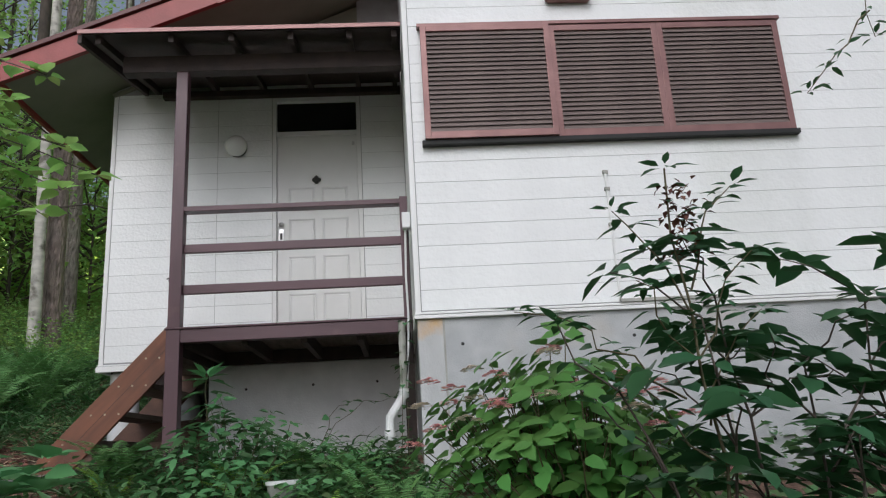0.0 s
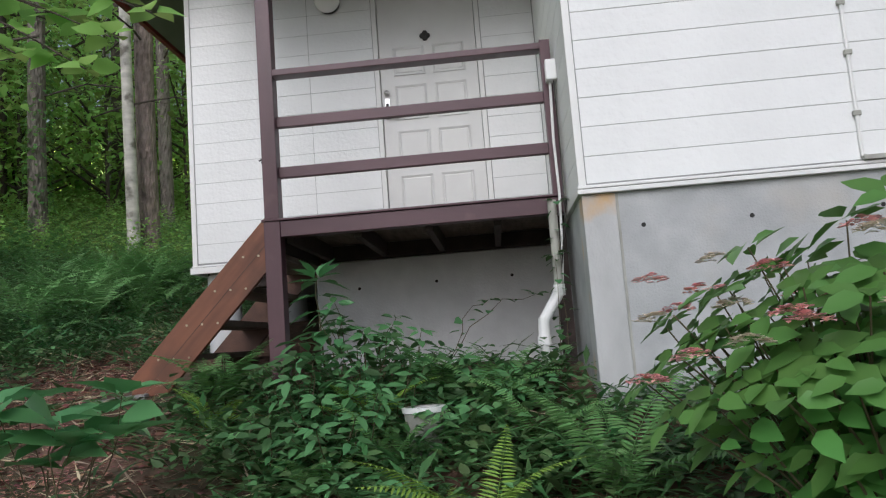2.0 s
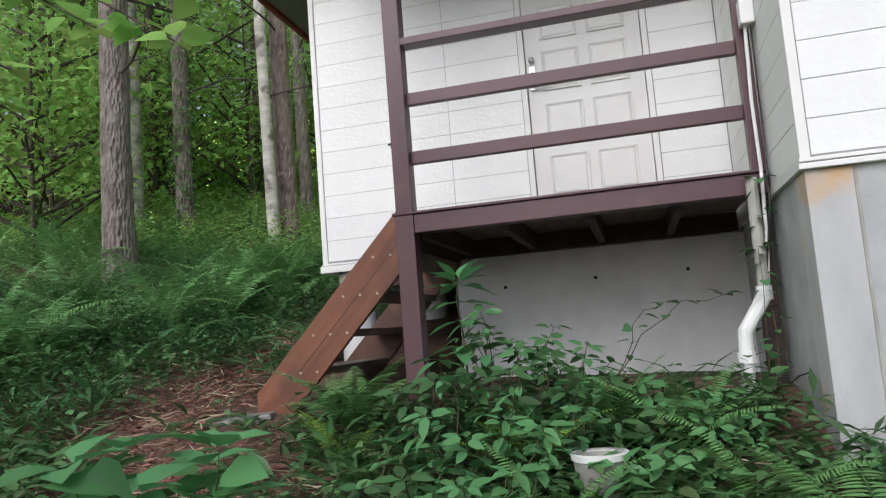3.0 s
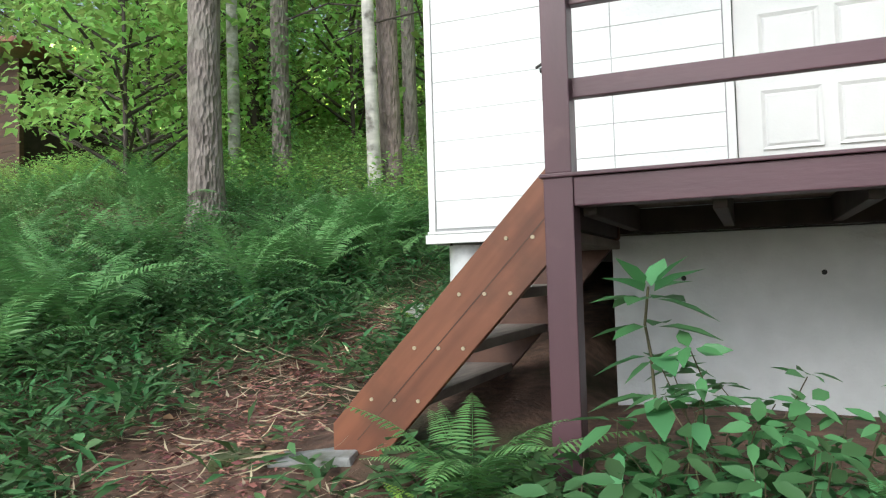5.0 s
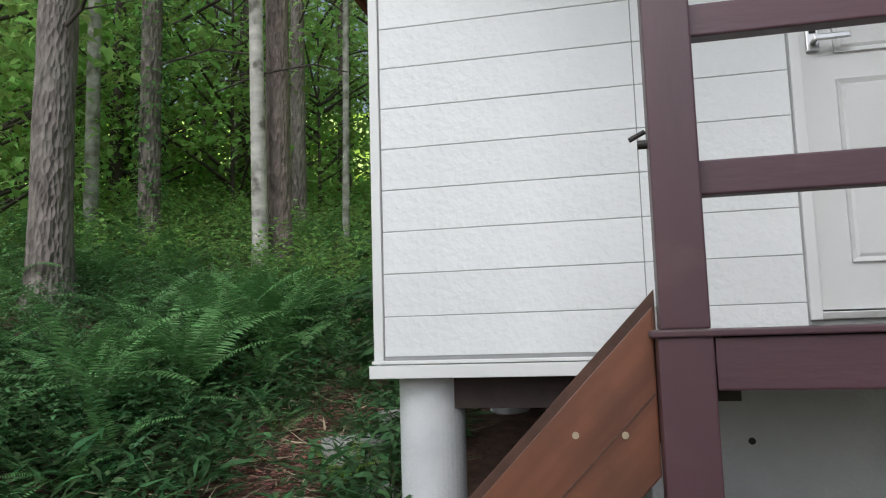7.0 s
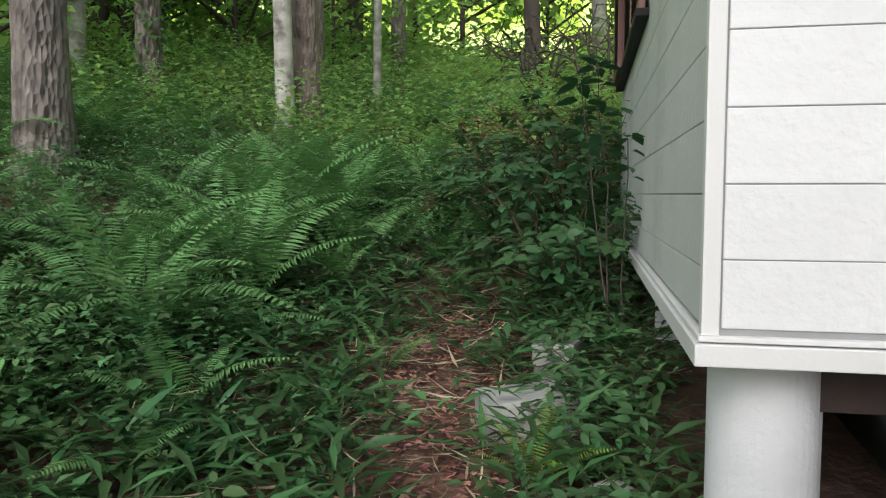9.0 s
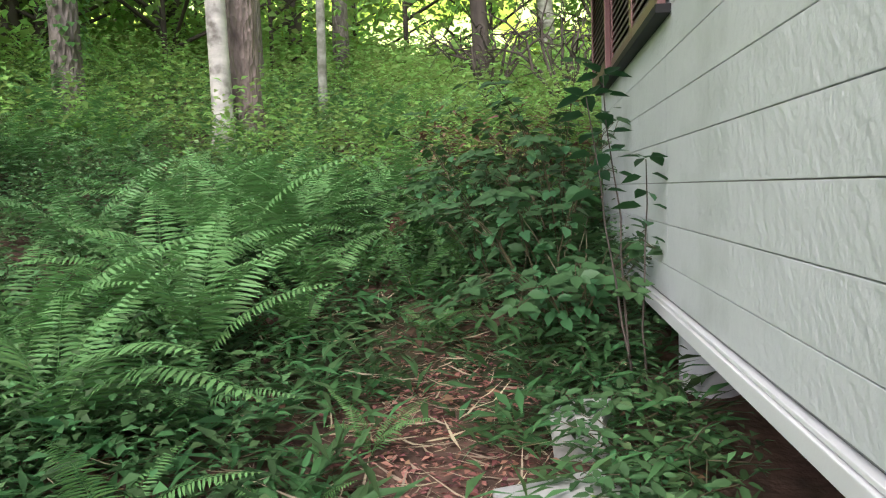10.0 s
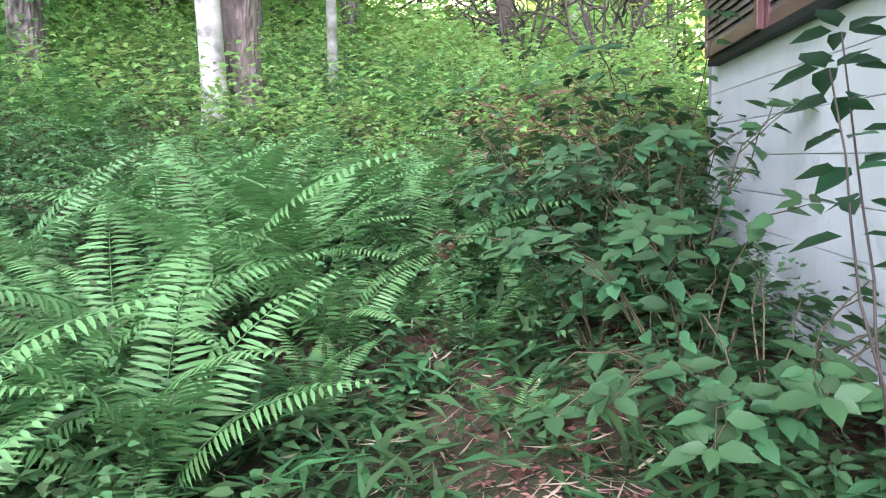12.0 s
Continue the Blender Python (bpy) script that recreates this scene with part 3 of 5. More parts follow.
# ---- porch deck and stairs ----
def deck():
    ob = thing("porch_deck", "raised porch deck in plum-painted timber with a three-rail balustrade", "deck")
    post = part("post", box(B(), -1.748, -1.652, 0.6, 0.7, 1.55, 2.592, 0.004), M_PLUM, ob)
    part("post", box(B(), -1.742, -1.655, 0.603, 0.692, 2.606, 4.6, 0.004), M_PLUM, ob)
    part("post", box(B(), -0.075, -0.016, 0.61, 0.68, 2.606, 3.52, 0.004), M_PLUM, ob)
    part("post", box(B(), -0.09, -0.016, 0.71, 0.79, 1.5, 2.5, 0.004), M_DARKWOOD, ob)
    part("front_beam", box(B(), -1.65, -0.014, 0.604, 0.69, 2.497, 2.59, 0.004), M_PLUMX, ob)
    part("cap_board", box(B(), -1.76, -0.014, 0.592, 0.75, 2.592, 2.605, 0.003), M_PLUMX, ob)
    part("rail", box(B(), -1.655, -0.075, 0.6, 0.69, 3.462, 3.5, 0.004), M_PLUMX, ob, "plum-painted top rail")
    part("rail", box(B(), -1.655, -0.075, 0.645, 0.685, 3.158, 3.222, 0.004), M_PLUMX, ob)
    part("rail", box(B(), -1.655, -0.075, 0.645, 0.685, 2.852, 2.918, 0.004), M_PLUMX, ob)
    for i in range(9):
        y = 0.752 + i * 0.1145
        part("deck_board", box(B(), -1.76, -0.014, y, y + 0.108, 2.576, 2.603, 0.003), M_TREAD, ob)
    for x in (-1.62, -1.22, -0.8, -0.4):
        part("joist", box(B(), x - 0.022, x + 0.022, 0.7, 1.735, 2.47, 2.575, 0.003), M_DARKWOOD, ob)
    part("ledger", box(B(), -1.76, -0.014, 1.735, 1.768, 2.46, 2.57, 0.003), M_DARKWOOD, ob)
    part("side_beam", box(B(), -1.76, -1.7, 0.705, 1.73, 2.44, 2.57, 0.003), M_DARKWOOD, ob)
    part("bolt", rod(B(), (-1.76, 0.66, 2.96), (-1.742, 0.66, 2.96), 0.009), M_IRON, post)
    part("eye_hook", rod(B(), (-1.775, 0.66, 2.97), (-1.745, 0.66, 2.985), 0.005), M_IRON, post)


deck()


def stairs():
    ob = thing("porch_stairs", "open timber stairs with red-brown stringers and worn grey treads", "stairs")
    out = [(-1.75, 2.65), (-2.6, 1.755), (-2.6, 1.6), (-2.44, 1.6), (-1.75, 2.335)]
    s1 = part("stringer", prism(B(), out, 0.685, 0.722, 0.003), M_STRING, ob, "red-brown stained stringer with bright screw heads")
    part("stringer", prism(B(), [(-1.69, 2.735), (-2.6, 1.775), (-2.6, 1.6), (-2.44, 1.6), (-1.69, 2.44)], 1.715, 1.75, 0.003), M_INNER, ob, "weathered stringer, painted darker as in shade")
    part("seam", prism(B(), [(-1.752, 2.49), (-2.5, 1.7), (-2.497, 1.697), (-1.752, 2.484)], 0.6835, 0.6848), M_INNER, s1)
    screw = mesh_of("screw_head", rod(B(), (0, -0.004, 0), (0, 0.002, 0), 0.0068, sides=10), M_STRAW)
    for k in range(4):
        z, x = 2.41 - 0.187 * k, -1.905 - 0.177 * k
        part("tread", box(B(), x - 0.03, x + 0.215, 0.723, 1.714, z - 0.02, z + 0.018, 0.004), M_TREAD, ob)
        for dx in (0.0, 0.093, 0.186):
            if x + dx < -1.77:
                sc = new("screw_head", screw)
                sc.parent, sc.location = s1, (x + dx, 0.684, z)


stairs()


def door():
    ob = thing("entrance_door", "closed white panelled entrance door with transom window", "door", kind="structure")
    y = YB + 0.01
    fr = part("frame", box(box(box(box(B(), DX0, DX0 + 0.035, y - 0.025, y + 0.1, DZ0, DZ1, 0.003), DX1 - 0.035, DX1, y - 0.025, y + 0.1, DZ0, DZ1, 0.003),
                           DX0 + 0.035, DX1 - 0.035, y - 0.025, y + 0.1, 4.905, DZ1, 0.003), DX0 + 0.035, DX1 - 0.035, y - 0.02, y + 0.1, 4.56, 4.6, 0.003), M_WHITE, ob)
    part("transom_pane", box(B(), DX0 + 0.035, DX1 - 0.035, y + 0.03, y + 0.036, 4.6, 4.905), M_GLASS, ob, "dark transom pane")
    part("threshold", box(B(), DX0 + 0.035, DX1 - 0.035, y - 0.02, y + 0.1, DZ0, DZ0 + 0.025, 0.003), M_CHROME, ob)
    leaf = part("leaf", box(B(), DX0 + 0.039, DX1 - 0.039, y + 0.005, y + 0.045, DZ0 + 0.03, 4.556, 0.003), M_DOOR, ob)
    for z0, z1 in ((2.8, 3.06), (3.14, 3.4), (3.49, 3.75), (3.83, 4.05)):
        for x0 in (-1.07, -0.77):
            bm = box(B(), x0, x0 + 0.24, y - 0.006, y + 0.01, z0, z1)
            top = [f for f in bm.faces if f.normal.y < -0.9]
            bmesh.ops.inset_region(bm, faces=top, thickness=0.022, depth=-0.008)
            bmesh.ops.inset_region(bm, faces=top, thickness=0.014, depth=0.006)
            part("panel", bm, M_DOOR, leaf)
    kn = B()
    for a in (0, 90, 180, 270):
        bmesh.ops.create_uvsphere(kn, u_segments=10, v_segments=6, radius=0.022,
                                  matrix=Matrix.Translation((-0.815 + 0.02 * math.cos(radians(a)), y - 0.002, 4.122 + 0.02 * math.sin(radians(a)))) @ Matrix.Diagonal((1, 0.5, 1, 1)))
    part("knocker", kn, M_IRON, leaf, "black iron four-lobed knocker", True)
    hp = part("handle_plate", box(B(), -1.152, -1.112, y - 0.012, y + 0.004, 3.5, 3.66, 0.003), M_CHROME, leaf, "steel lock plate")
    part("lever", box(rod(B(), (-1.132, y - 0.05, 3.53), (-1.132, y - 0.01, 3.53), 0.01), -1.14, -1.03, y - 0.06, y - 0.045, 3.52, 3.54, 0.004), M_CHROME, leaf)
    bmk = B()
    bmesh.ops.create_uvsphere(bmk, u_segments=14, v_segments=8, radius=0.022, matrix=Matrix.Translation((-1.132, y - 0.012, 3.7)))
    part("deadbolt", bmk, M_CHROME, leaf, "", True)
    part("keyhole", box(B(), -1.142, -1.122, y - 0.016, y - 0.011, 3.56, 3.62), M_BLACK, leaf)
    part("peg", rod(B(), (-0.47, y - 0.02, 4.47), (-0.47, y + 0.006, 4.47), 0.014), M_CHROME, leaf)


door()


def porch_lamp():
    ob = thing("porch_lamp", "round white opal wall lamp beside the door, unlit", "wall lamp")
    part("base", rod(B(), (-1.53, YB, 4.45), (-1.53, YB - 0.02, 4.45), 0.085, sides=28), M_BLACK, ob)
    bm = B()
    bmesh.ops.create_uvsphere(bm, u_segments=28, v_segments=14, radius=0.1, matrix=Matrix.Translation((-1.53, YB - 0.07, 4.45)) @ Matrix.Diagonal((1, 0.7, 1, 1)))
    part("globe", bm, M_LAMP, ob, "", True)
    part("clip", box(B(), -1.54, -1.52, YB - 0.06, YB - 0.02, 4.54, 4.56, 0.003), M_CHROME, ob)


porch_lamp()


# ---- shutters ----
def shutter(label, widths, height, at):
    """Louvred sliding shutters; local x along the wall, -y out of it, z up from the lower rail."""
    ob = thing("window_shutter", label, "shutter", "louvred shutters")
    total = sum(widths)
    part("track", box(B(), -0.02, total + 0.02, -0.055, 0.0, -0.045, -0.012, 0.003), M_BLACK, ob)
    part("track", box(B(), -0.02, total + 0.02, -0.055, 0.0, height + 0.004, height + 0.03, 0.003), M_COPPER, ob)
    x = 0.0
    for i, w in enumerate(widths):
        y = -0.075 if i == 0 else -0.045
        pn = part("panel_frame", box(box(box(box(B(), x, x + 0.042, y, y + 0.03, -0.01, height, 0.003), x + w - 0.042, x + w, y, y + 0.03, -0.01, height, 0.003),
                                         x + 0.042, x + w - 0.042, y, y + 0.03, -0.01, 0.04, 0.003), x + 0.042, x + w - 0.042, y, y + 0.03, height - 0.045, height, 0.003), M_COPPER, ob)
        part("backing", box(B(), x + 0.04, x + w - 0.04, y + 0.028, y + 0.032, 0.03, height - 0.04), M_BLACK, pn)
        n = 22
        step = (height - 0.085) / n
        bm = B()
        vs = [bm.verts.new(c) for c in ((0, 0.002, 0), (w - 0.084, 0.002, 0), (w - 0.084, 0.016, step * 1.02), (0, 0.016, step * 1.02),
                                        (0, 0.006, 0), (w - 0.084, 0.006, 0), (w - 0.084, 0.02, step), (0, 0.02, step))]
        for f in ((0, 1, 2, 3), (7, 6, 5, 4), (1, 0, 4, 5), (3, 2, 6, 7), (0, 3, 7, 4), (2, 1, 5, 6)):
            bm.faces.new([vs[k] for k in f])
        me = mesh_of("slat", bm, M_SLAT)
        for k in range(n):
            s = new("slat", me)
            s.parent, s.location = pn, (x + 0.042, y, 0.04 + k * step + step * 0.02)
        x += w
    ob.matrix_world = at
    return ob


shutter("copper-brown louvred sliding shutters, closed, in three panels", (0.91, 0.78, 0.89), 0.84, pose(0.115, -0.002, 3.69))
shutter("copper-brown louvred shutters at the far end of the wing", (0.9, 0.77), 0.84, pose(3.85, -0.002, 3.69))
shutter("dark brown louvred shutters high on the side wall", (0.86, 0.78, 0.7), 0.9, pose(XL, 5.83, 3.6, 0, 0, -90))
single("vent_hood", box(box(B(), 1.03, 1.36, -0.09, -0.002, 4.74, 4.98, 0.01), 1.05, 1.34, -0.06, -0.01, 4.725, 4.745), M_COPPER, "brown metal vent hood on the wing wall", "vent")


def conduit():
    ob = thing("wall_conduit", "thin white conduit with clips running down to a ledge strip", "conduit")
    part("pipe", rod(B(), (1.32, -0.012, 2.545), (1.32, -0.012, 3.42), 0.009), M_WHITE, ob)
    part("elbow", rod(B(), (1.32, -0.012, 2.545), (1.345, -0.012, 2.532), 0.011), M_GREYPIPE, ob)
    part("strip", box(B(), 1.32, 1.98, -0.03, -0.002, 2.522, 2.545, 0.004), M_GREYPIPE, ob)
    for z in (2.75, 3.05, 3.3, 3.42):
        part("clip", box(B(), 1.302, 1.338, -0.024, -0.002, z - 0.012, z + 0.012, 0.003), M_GREYPIPE, ob)


conduit()


def drain():
    ob = thing("drain_pipe", "white plastic drain pipe with elbows fed by an old grey downpipe", "pipe")
    part("downpipe", rod(B(), (-0.1, 0.53, 2.06), (-0.095, 0.545, 2.56), 0.026), M_GREYPIPE, ob)
    part("clamp", rod(B(), (-0.1, 0.53, 2.03), (-0.1, 0.53, 2.09), 0.033), M_PVC, ob)
    part("elbow", rod(rod(B(), (-0.1, 0.53, 2.05), (-0.2, 0.5, 1.9), 0.031), (-0.2, 0.5, 1.915), (-0.205, 0.5, 1.8), 0.031), M_PVC, ob)
    part("lower_pipe", rod(B(), (-0.205, 0.5, 1.8), (-0.22, 0.5, 1.3), 0.028), M_PVC, ob)
    part("collar", rod(B(), (-0.204, 0.5, 1.77), (-0.206, 0.5, 1.82), 0.037), M_PVC, ob)
    bx = thing("meter_box", "small white junction box at the porch corner with a hanging cord", "junction box")
    part("cover", box(B(), -0.062, -0.002, 0.5, 0.58, 3.24, 3.36, 0.008), M_PVC, bx)
    bm = B()
    p = [(-0.04, 0.55, 3.24), (-0.05, 0.56, 2.9), (-0.045, 0.57, 2.6), (-0.06, 0.55, 2.3), (-0.08, 0.54, 2.08)]
    for a, b in zip(p[:-1], p[1:]):
        rod(bm, a, b, 0.008, sides=8)
    part("cord", bm, M_PVC, bx, "white hanging cord")
    bm = B()
    p = [(-0.02, 0.53, 3.24), (-0.02, 0.55, 2.8), (-0.03, 0.54, 2.45), (-0.09, 0.52, 2.1)]
    for a, b in zip(p[:-1], p[1:]):
        rod(bm, a, b, 0.004, sides=6)
    part("cord", bm, M_IRON, bx, "dark thin cable")


drain()


def blocks():
    def block(x, y, sx, sy, sz, rz, label, name="paving_block", cat="block", m=M_STONE, lift=0.0):
        bm = box(B(), -sx / 2, sx / 2, -sy / 2, sy / 2, -0.06, sz, 0.012)
        for v in bm.verts:
            v.co += Vector(noise.noise_vector(v.co * 9 + Vector((x, y, 0)))) * 0.006
        ob = single(name, bm, m, label, cat)
        ob.matrix_world = pose(x, y, gz(x, y) + lift, 3, -4, rz)

    block(-2.66, 0.69, 0.32, 0.28, 0.012, 12, "flat grey stone slab at the foot of the stairs", "stone_slab", "slab", M_SLAB, -0.02)
    block(-2.97, 0.6, 0.2, 0.16, 0.02, 30, "mossy flat stone beside the slab", "mossy_stone", "stone", M_MOSS)
    block(-3.1, 2.8, 0.34, 0.2, 0.09, 20, "pale concrete block half hidden in leaves", lift=0.045)
    block(-3.0, 3.3, 0.18, 0.2, 0.1, -15, "small pale concrete block beside the wall", lift=0.045)
    block(-2.83, 2.3, 0.16, 0.12, 0.1, 40, "broken pale block under the house edge")
    ob = thing("bucket", "dirty grey-white plastic bucket among the plants", "bucket", at=(-0.8, -0.26, gz(-0.8, -0.26) + 0.02))
    bm = rod(B(), (0, 0, -0.03), (0, 0, 0.19), 0.072, 0.092, 28)
    bmesh.ops.delete(bm, geom=[f for f in bm.faces if f.normal.z > 0.9], context="FACES")
    part("shell", bm, M_GREYPIPE, ob, "", True)
    bm = B()
    bmesh.ops.create_cone(bm, cap_ends=False, segments=28, radius1=0.098, radius2=0.1, depth=0.02, matrix=Matrix.Translation((0, 0, 0.19)))
    bmesh.ops.create_cone(bm, cap_ends=False, segments=28, radius1=0.1, radius2=0.086, depth=0.004, matrix=Matrix.Translation((0, 0, 0.201)))
    part("rim", bm, M_PVC, ob, "pale rim")
    part("soil", rod(B(), (0, 0, 0.16), (0, 0, 0.165), 0.086, sides=24), M_LITTER, ob)


blocks()

# ---- trees ----
def trunk_mesh(name, r, h, material, lean=(0, 0), seed=0.0, taper=0.45, rough=0.08, flare=0.35, sides=18, rings=36):
    v, f = [], []
    for i in range(rings + 1):
        t = (i / rings) ** 1.6
        z = h * t - 0.3 * (i == 0)
        rad = r * (1 - taper * t) * (1 + flare * math.exp(-max(z, 0) / (r * 1.6)))
        cx, cy = lean[0] * z + 0.15 * r * math.sin(z * 0.7 + seed), lean[1] * z + 0.15 * r * math.cos(z * 0.9 + seed)
        for k in range(sides):
            a = 2 * math.pi * k / sides
            q = 1 + rough * noise.noise((math.cos(a) * 3 + seed, math.sin(a) * 3, z * 0.9)) + rough * 0.6 * noise.noise((math.cos(a) * 9 + seed, math.sin(a) * 9, z * 2.5))
            v.append((cx + rad * q * math.cos(a), cy + rad * q * math.sin(a), z))
    for i in range(rings):
        for k in range(sides):
            a, b = i * sides + k, i * sides + (k + 1) % sides
            f.append((a, b, b + sides, a + sides))
    me = raw_mesh(name, v, f, material)
    me.polygons.foreach_set("use_smooth", [True] * len(me.polygons))
    return me


def crown_arrays(n_clumps, per, z0, z1, radius, size, seed, flat=0.35, low=1.0):
    g = np.random.default_rng(seed)
    t = g.uniform(0, 1, n_clumps)
    rad = radius * (low + (1 - low) * t) * np.sqrt(g.uniform(0.05, 1, n_clumps))
    az = g.uniform(0, 6.28, n_clumps)
    c = np.stack([rad * np.cos(az), rad * np.sin(az), z0 + (z1 - z0) * t], -1)
    i = np.repeat(np.arange(n_clumps), per)
    off = g.normal(0, 1, (len(i), 3)) * np.array([1, 1, flat]) * radius * 0.2
    base = c[i] + off
    a = g.uniform(0, 6.28, len(i))
    way = np.stack([np.cos(a), np.sin(a), g.normal(-0.15, 0.35, len(i))], -1)
    up = np.tile([0.0, 0, 1], (len(i), 1)) + g.normal(0, 0.45, (len(i), 3))
    L = g.uniform(size * 0.6, size * 1.3, len(i))
    return leaf_arrays(base, way, up, L, L * g.uniform(0.45, 0.7, len(i)), 0.25), c


def limb_arrays(c, n, seed):
    g = np.random.default_rng(seed)
    pick = c[g.choice(len(c), min(n, len(c)), replace=False)]
    root = np.stack([0 * pick[:, 0], 0 * pick[:, 1], pick[:, 2] - 0.35 * np.hypot(pick[:, 0], pick[:, 1]) - 0.2], -1)
    return stem_arrays(root, pick, 0.03)


CROWNS = []
for k in range(4):
    arr, c = crown_arrays(66, 30, 3.4, 12.5, 2.5, 0.19, 20 + k, low=0.9)
    CROWNS.append((raw_mesh("crown", *arr, M_CROWN), raw_mesh("branch", *limb_arrays(c, 26, k), M_DARKBARK)))


STUBS = []
for k in range(2):
    p = [Vector((0, 0, 0)), Vector((0.35, 0.05, 0.1)), Vector((0.8, -0.03 + 0.1 * k, 0.16)), Vector((1.3, 0.1, 0.1 + 0.15 * k))]
    bm = B()
    for a, b in zip(p[:-1], p[1:]):
        rod(bm, a, b, 0.018 - 0.005 * a.x, 0.018 - 0.005 * b.x, 7)
    rod(bm, p[1], p[1] + Vector((0.3, 0.28, 0.05)), 0.009, 0.003, 5)
    rod(bm, p[2], p[2] + Vector((0.3, -0.25, 0.08)), 0.008, 0.003, 5)
    STUBS.append(mesh_of("branch", bm, M_DARKBARK))


def tree(name, label, x, y, r, h, bark, lean=(0, 0), crown=None, k=0, turn=0.0, z=None, group="forest trees"):
    ob = thing(name, label, "tree", group, at=(x, y, gz(x, y) if z is None else z))
    tr = new("trunk", trunk_mesh("trunk", r, h, bark, lean, x * 3.1 + y))
    tr.parent = ob
    if (x < -12 or y > 15) if crown is None else crown:
        for nm, me in zip(("crown", "branch"), CROWNS[k % 4]):
            o = new(nm, me)
            o.parent = ob
            o["kind"] = "stuff"
            o.matrix_basis = pose(lean[0] * 7, lean[1] * 7, 0, 0, 0, turn)
    for q in range(4 if crown is None else 0):
        a, zb = turn * 0.02 + q * 1.9 + x, 2.6 + 1.1 * q
        o = new("branch", STUBS[q % 2])
        o.parent = ob
        o.matrix_basis = pose(lean[0] * zb, lean[1] * zb, zb, 0, 0, math.degrees(a)) @ Matrix.Scale(0.6 + r * 3, 4)
    return ob


LARCH = "tall larch with furrowed grey-brown bark"
tree("larch_tree", "tall larch with thick furrowed grey-brown bark", -6.85, 5.1, 0.195, 15, M_BARK, k=0)
tree("larch_tree", "slender pale grey trunk on the bank", -8.75, 8.0, 0.1, 14, M_GREYBIRCH, k=1, turn=40)
ivied = tree("larch_tree", "larch with ivy climbing its dark trunk", -7.8, 7.98, 0.15, 14, M_BARK, k=2, turn=80)
gi = np.random.default_rng(77)
zi, ai = gi.uniform(0.3, 6, 700), gi.uniform(0, 6.28, 700)
ri = 0.17 - 0.005 * zi + gi.uniform(0, 0.05, 700)
out = np.stack([np.cos(ai), np.sin(ai), gi.normal(-0.6, 0.3, 700)], -1)
ivy = new("ivy", raw_mesh("ivy", *leaf_arrays(np.stack([ri * np.cos(ai), ri * np.sin(ai), zi], -1), out, np.stack([np.cos(ai), np.sin(ai), 0 * ai + 0.5], -1), 0.09, 0.07), M_CROWND))
ivy.parent, ivy["label"], ivy["kind"] = ivied, "dark climbing ivy leaves", "stuff"
tree("birch_tree", "slender white birch with peeling bark beside a larch", -6.13, 7.82, 0.1, 14, M_BIRCH, lean=(-0.01, 0), k=3, turn=10)
tree("larch_tree", "reddish furrowed larch growing beside a birch", -6.06, 8.25, 0.17, 15, M_REDBARK, k=0, turn=120)
tree("larch_tree", LARCH, -6.9, 10.83, 0.14, 14, M_BARK, k=1, turn=200)
tree("larch_tree", LARCH, -7.55, 14.9, 0.16, 14, M_DARKBARK, k=2, turn=300)
tree("larch_tree", LARCH, -6.27, 13.26, 0.14, 14, M_BARK, k=3, turn=30)
tree("birch_tree", "thin grey lichened birch sapling trunk", -5.53, 9.36, 0.055, 9, M_GREYBIRCH, lean=(0.01, 0), k=1, turn=70)
tree("larch_tree", "dark larch trunk further up the slope", -9.2, 13.4, 0.18, 15, M_DARKBARK, k=0, turn=250)
tree("broadleaf_tree", "crooked dark broadleaf tree up the slope", -3.95, 14.7, 0.16, 12, M_DARKBARK, lean=(-0.03, 0), k=2, turn=15)
tree("broadleaf_tree", "slim dark trunk with lichen in front of the wing", 1.96, -1.75, 0.05, 7, M_DARKBARK, lean=(0.165, 0.0), crown=False)
g = np.random.default_rng(11)
n = 0
while n < 34:
    x, y = g.uniform(-30, 4), g.uniform(9, 25)
    if x > -10 and y < 16 or (x < -12 and y < 11):
        continue
    tree("forest_tree", "slender forest tree up the slope" if n % 3 else "slender grey birch up the slope", x, y, g.uniform(0.08, 0.18), 15,
         M_GREYBIRCH if n % 3 == 0 else (M_BARK if n % 3 == 1 else M_DARKBARK), lean=tuple(g.normal(0, 0.015, 2)), k=n, turn=float(g.uniform(0, 360)))
    n += 1
for x, y in ((-10.2, 10.5), (-13, 13)):
    tree("forest_tree", "forest tree on the bank beside the clearing", x, y, g.uniform(0.1, 0.16), 14, M_DARKBARK, k=int(g.integers(4)), turn=float(g.uniform(0, 360)))

SAPLINGS = []
for k in range(3):
    arr, c = crown_arrays(66, 30, 0.7, 4.2, 1.5, 0.14, 50 + k, low=1.0)
    SAPLINGS.append((raw_mesh("crown", *arr, M_CROWN), raw_mesh("branch", *limb_arrays(c, 22, 9 + k), M_DARKBARK), trunk_mesh("trunk", 0.035, 4.2, M_DARKBARK, (0, 0), k, 0.7, sides=8, rings=12)))


def sapling(x, y, k, turn, s):
    ob = thing("sapling", "leafy green understorey sapling", "sapling", "understorey saplings", at=(x, y, gz(x, y)))
    for nm, me in zip(("crown", "branch", "trunk"), SAPLINGS[k]):
        o = new(nm, me)
        o.parent = ob
        if nm != "trunk":
            o["kind"] = "stuff"
        o.matrix_basis = pose(0, 0, 0, 0, 0, turn) @ Matrix.Scale(s, 4)


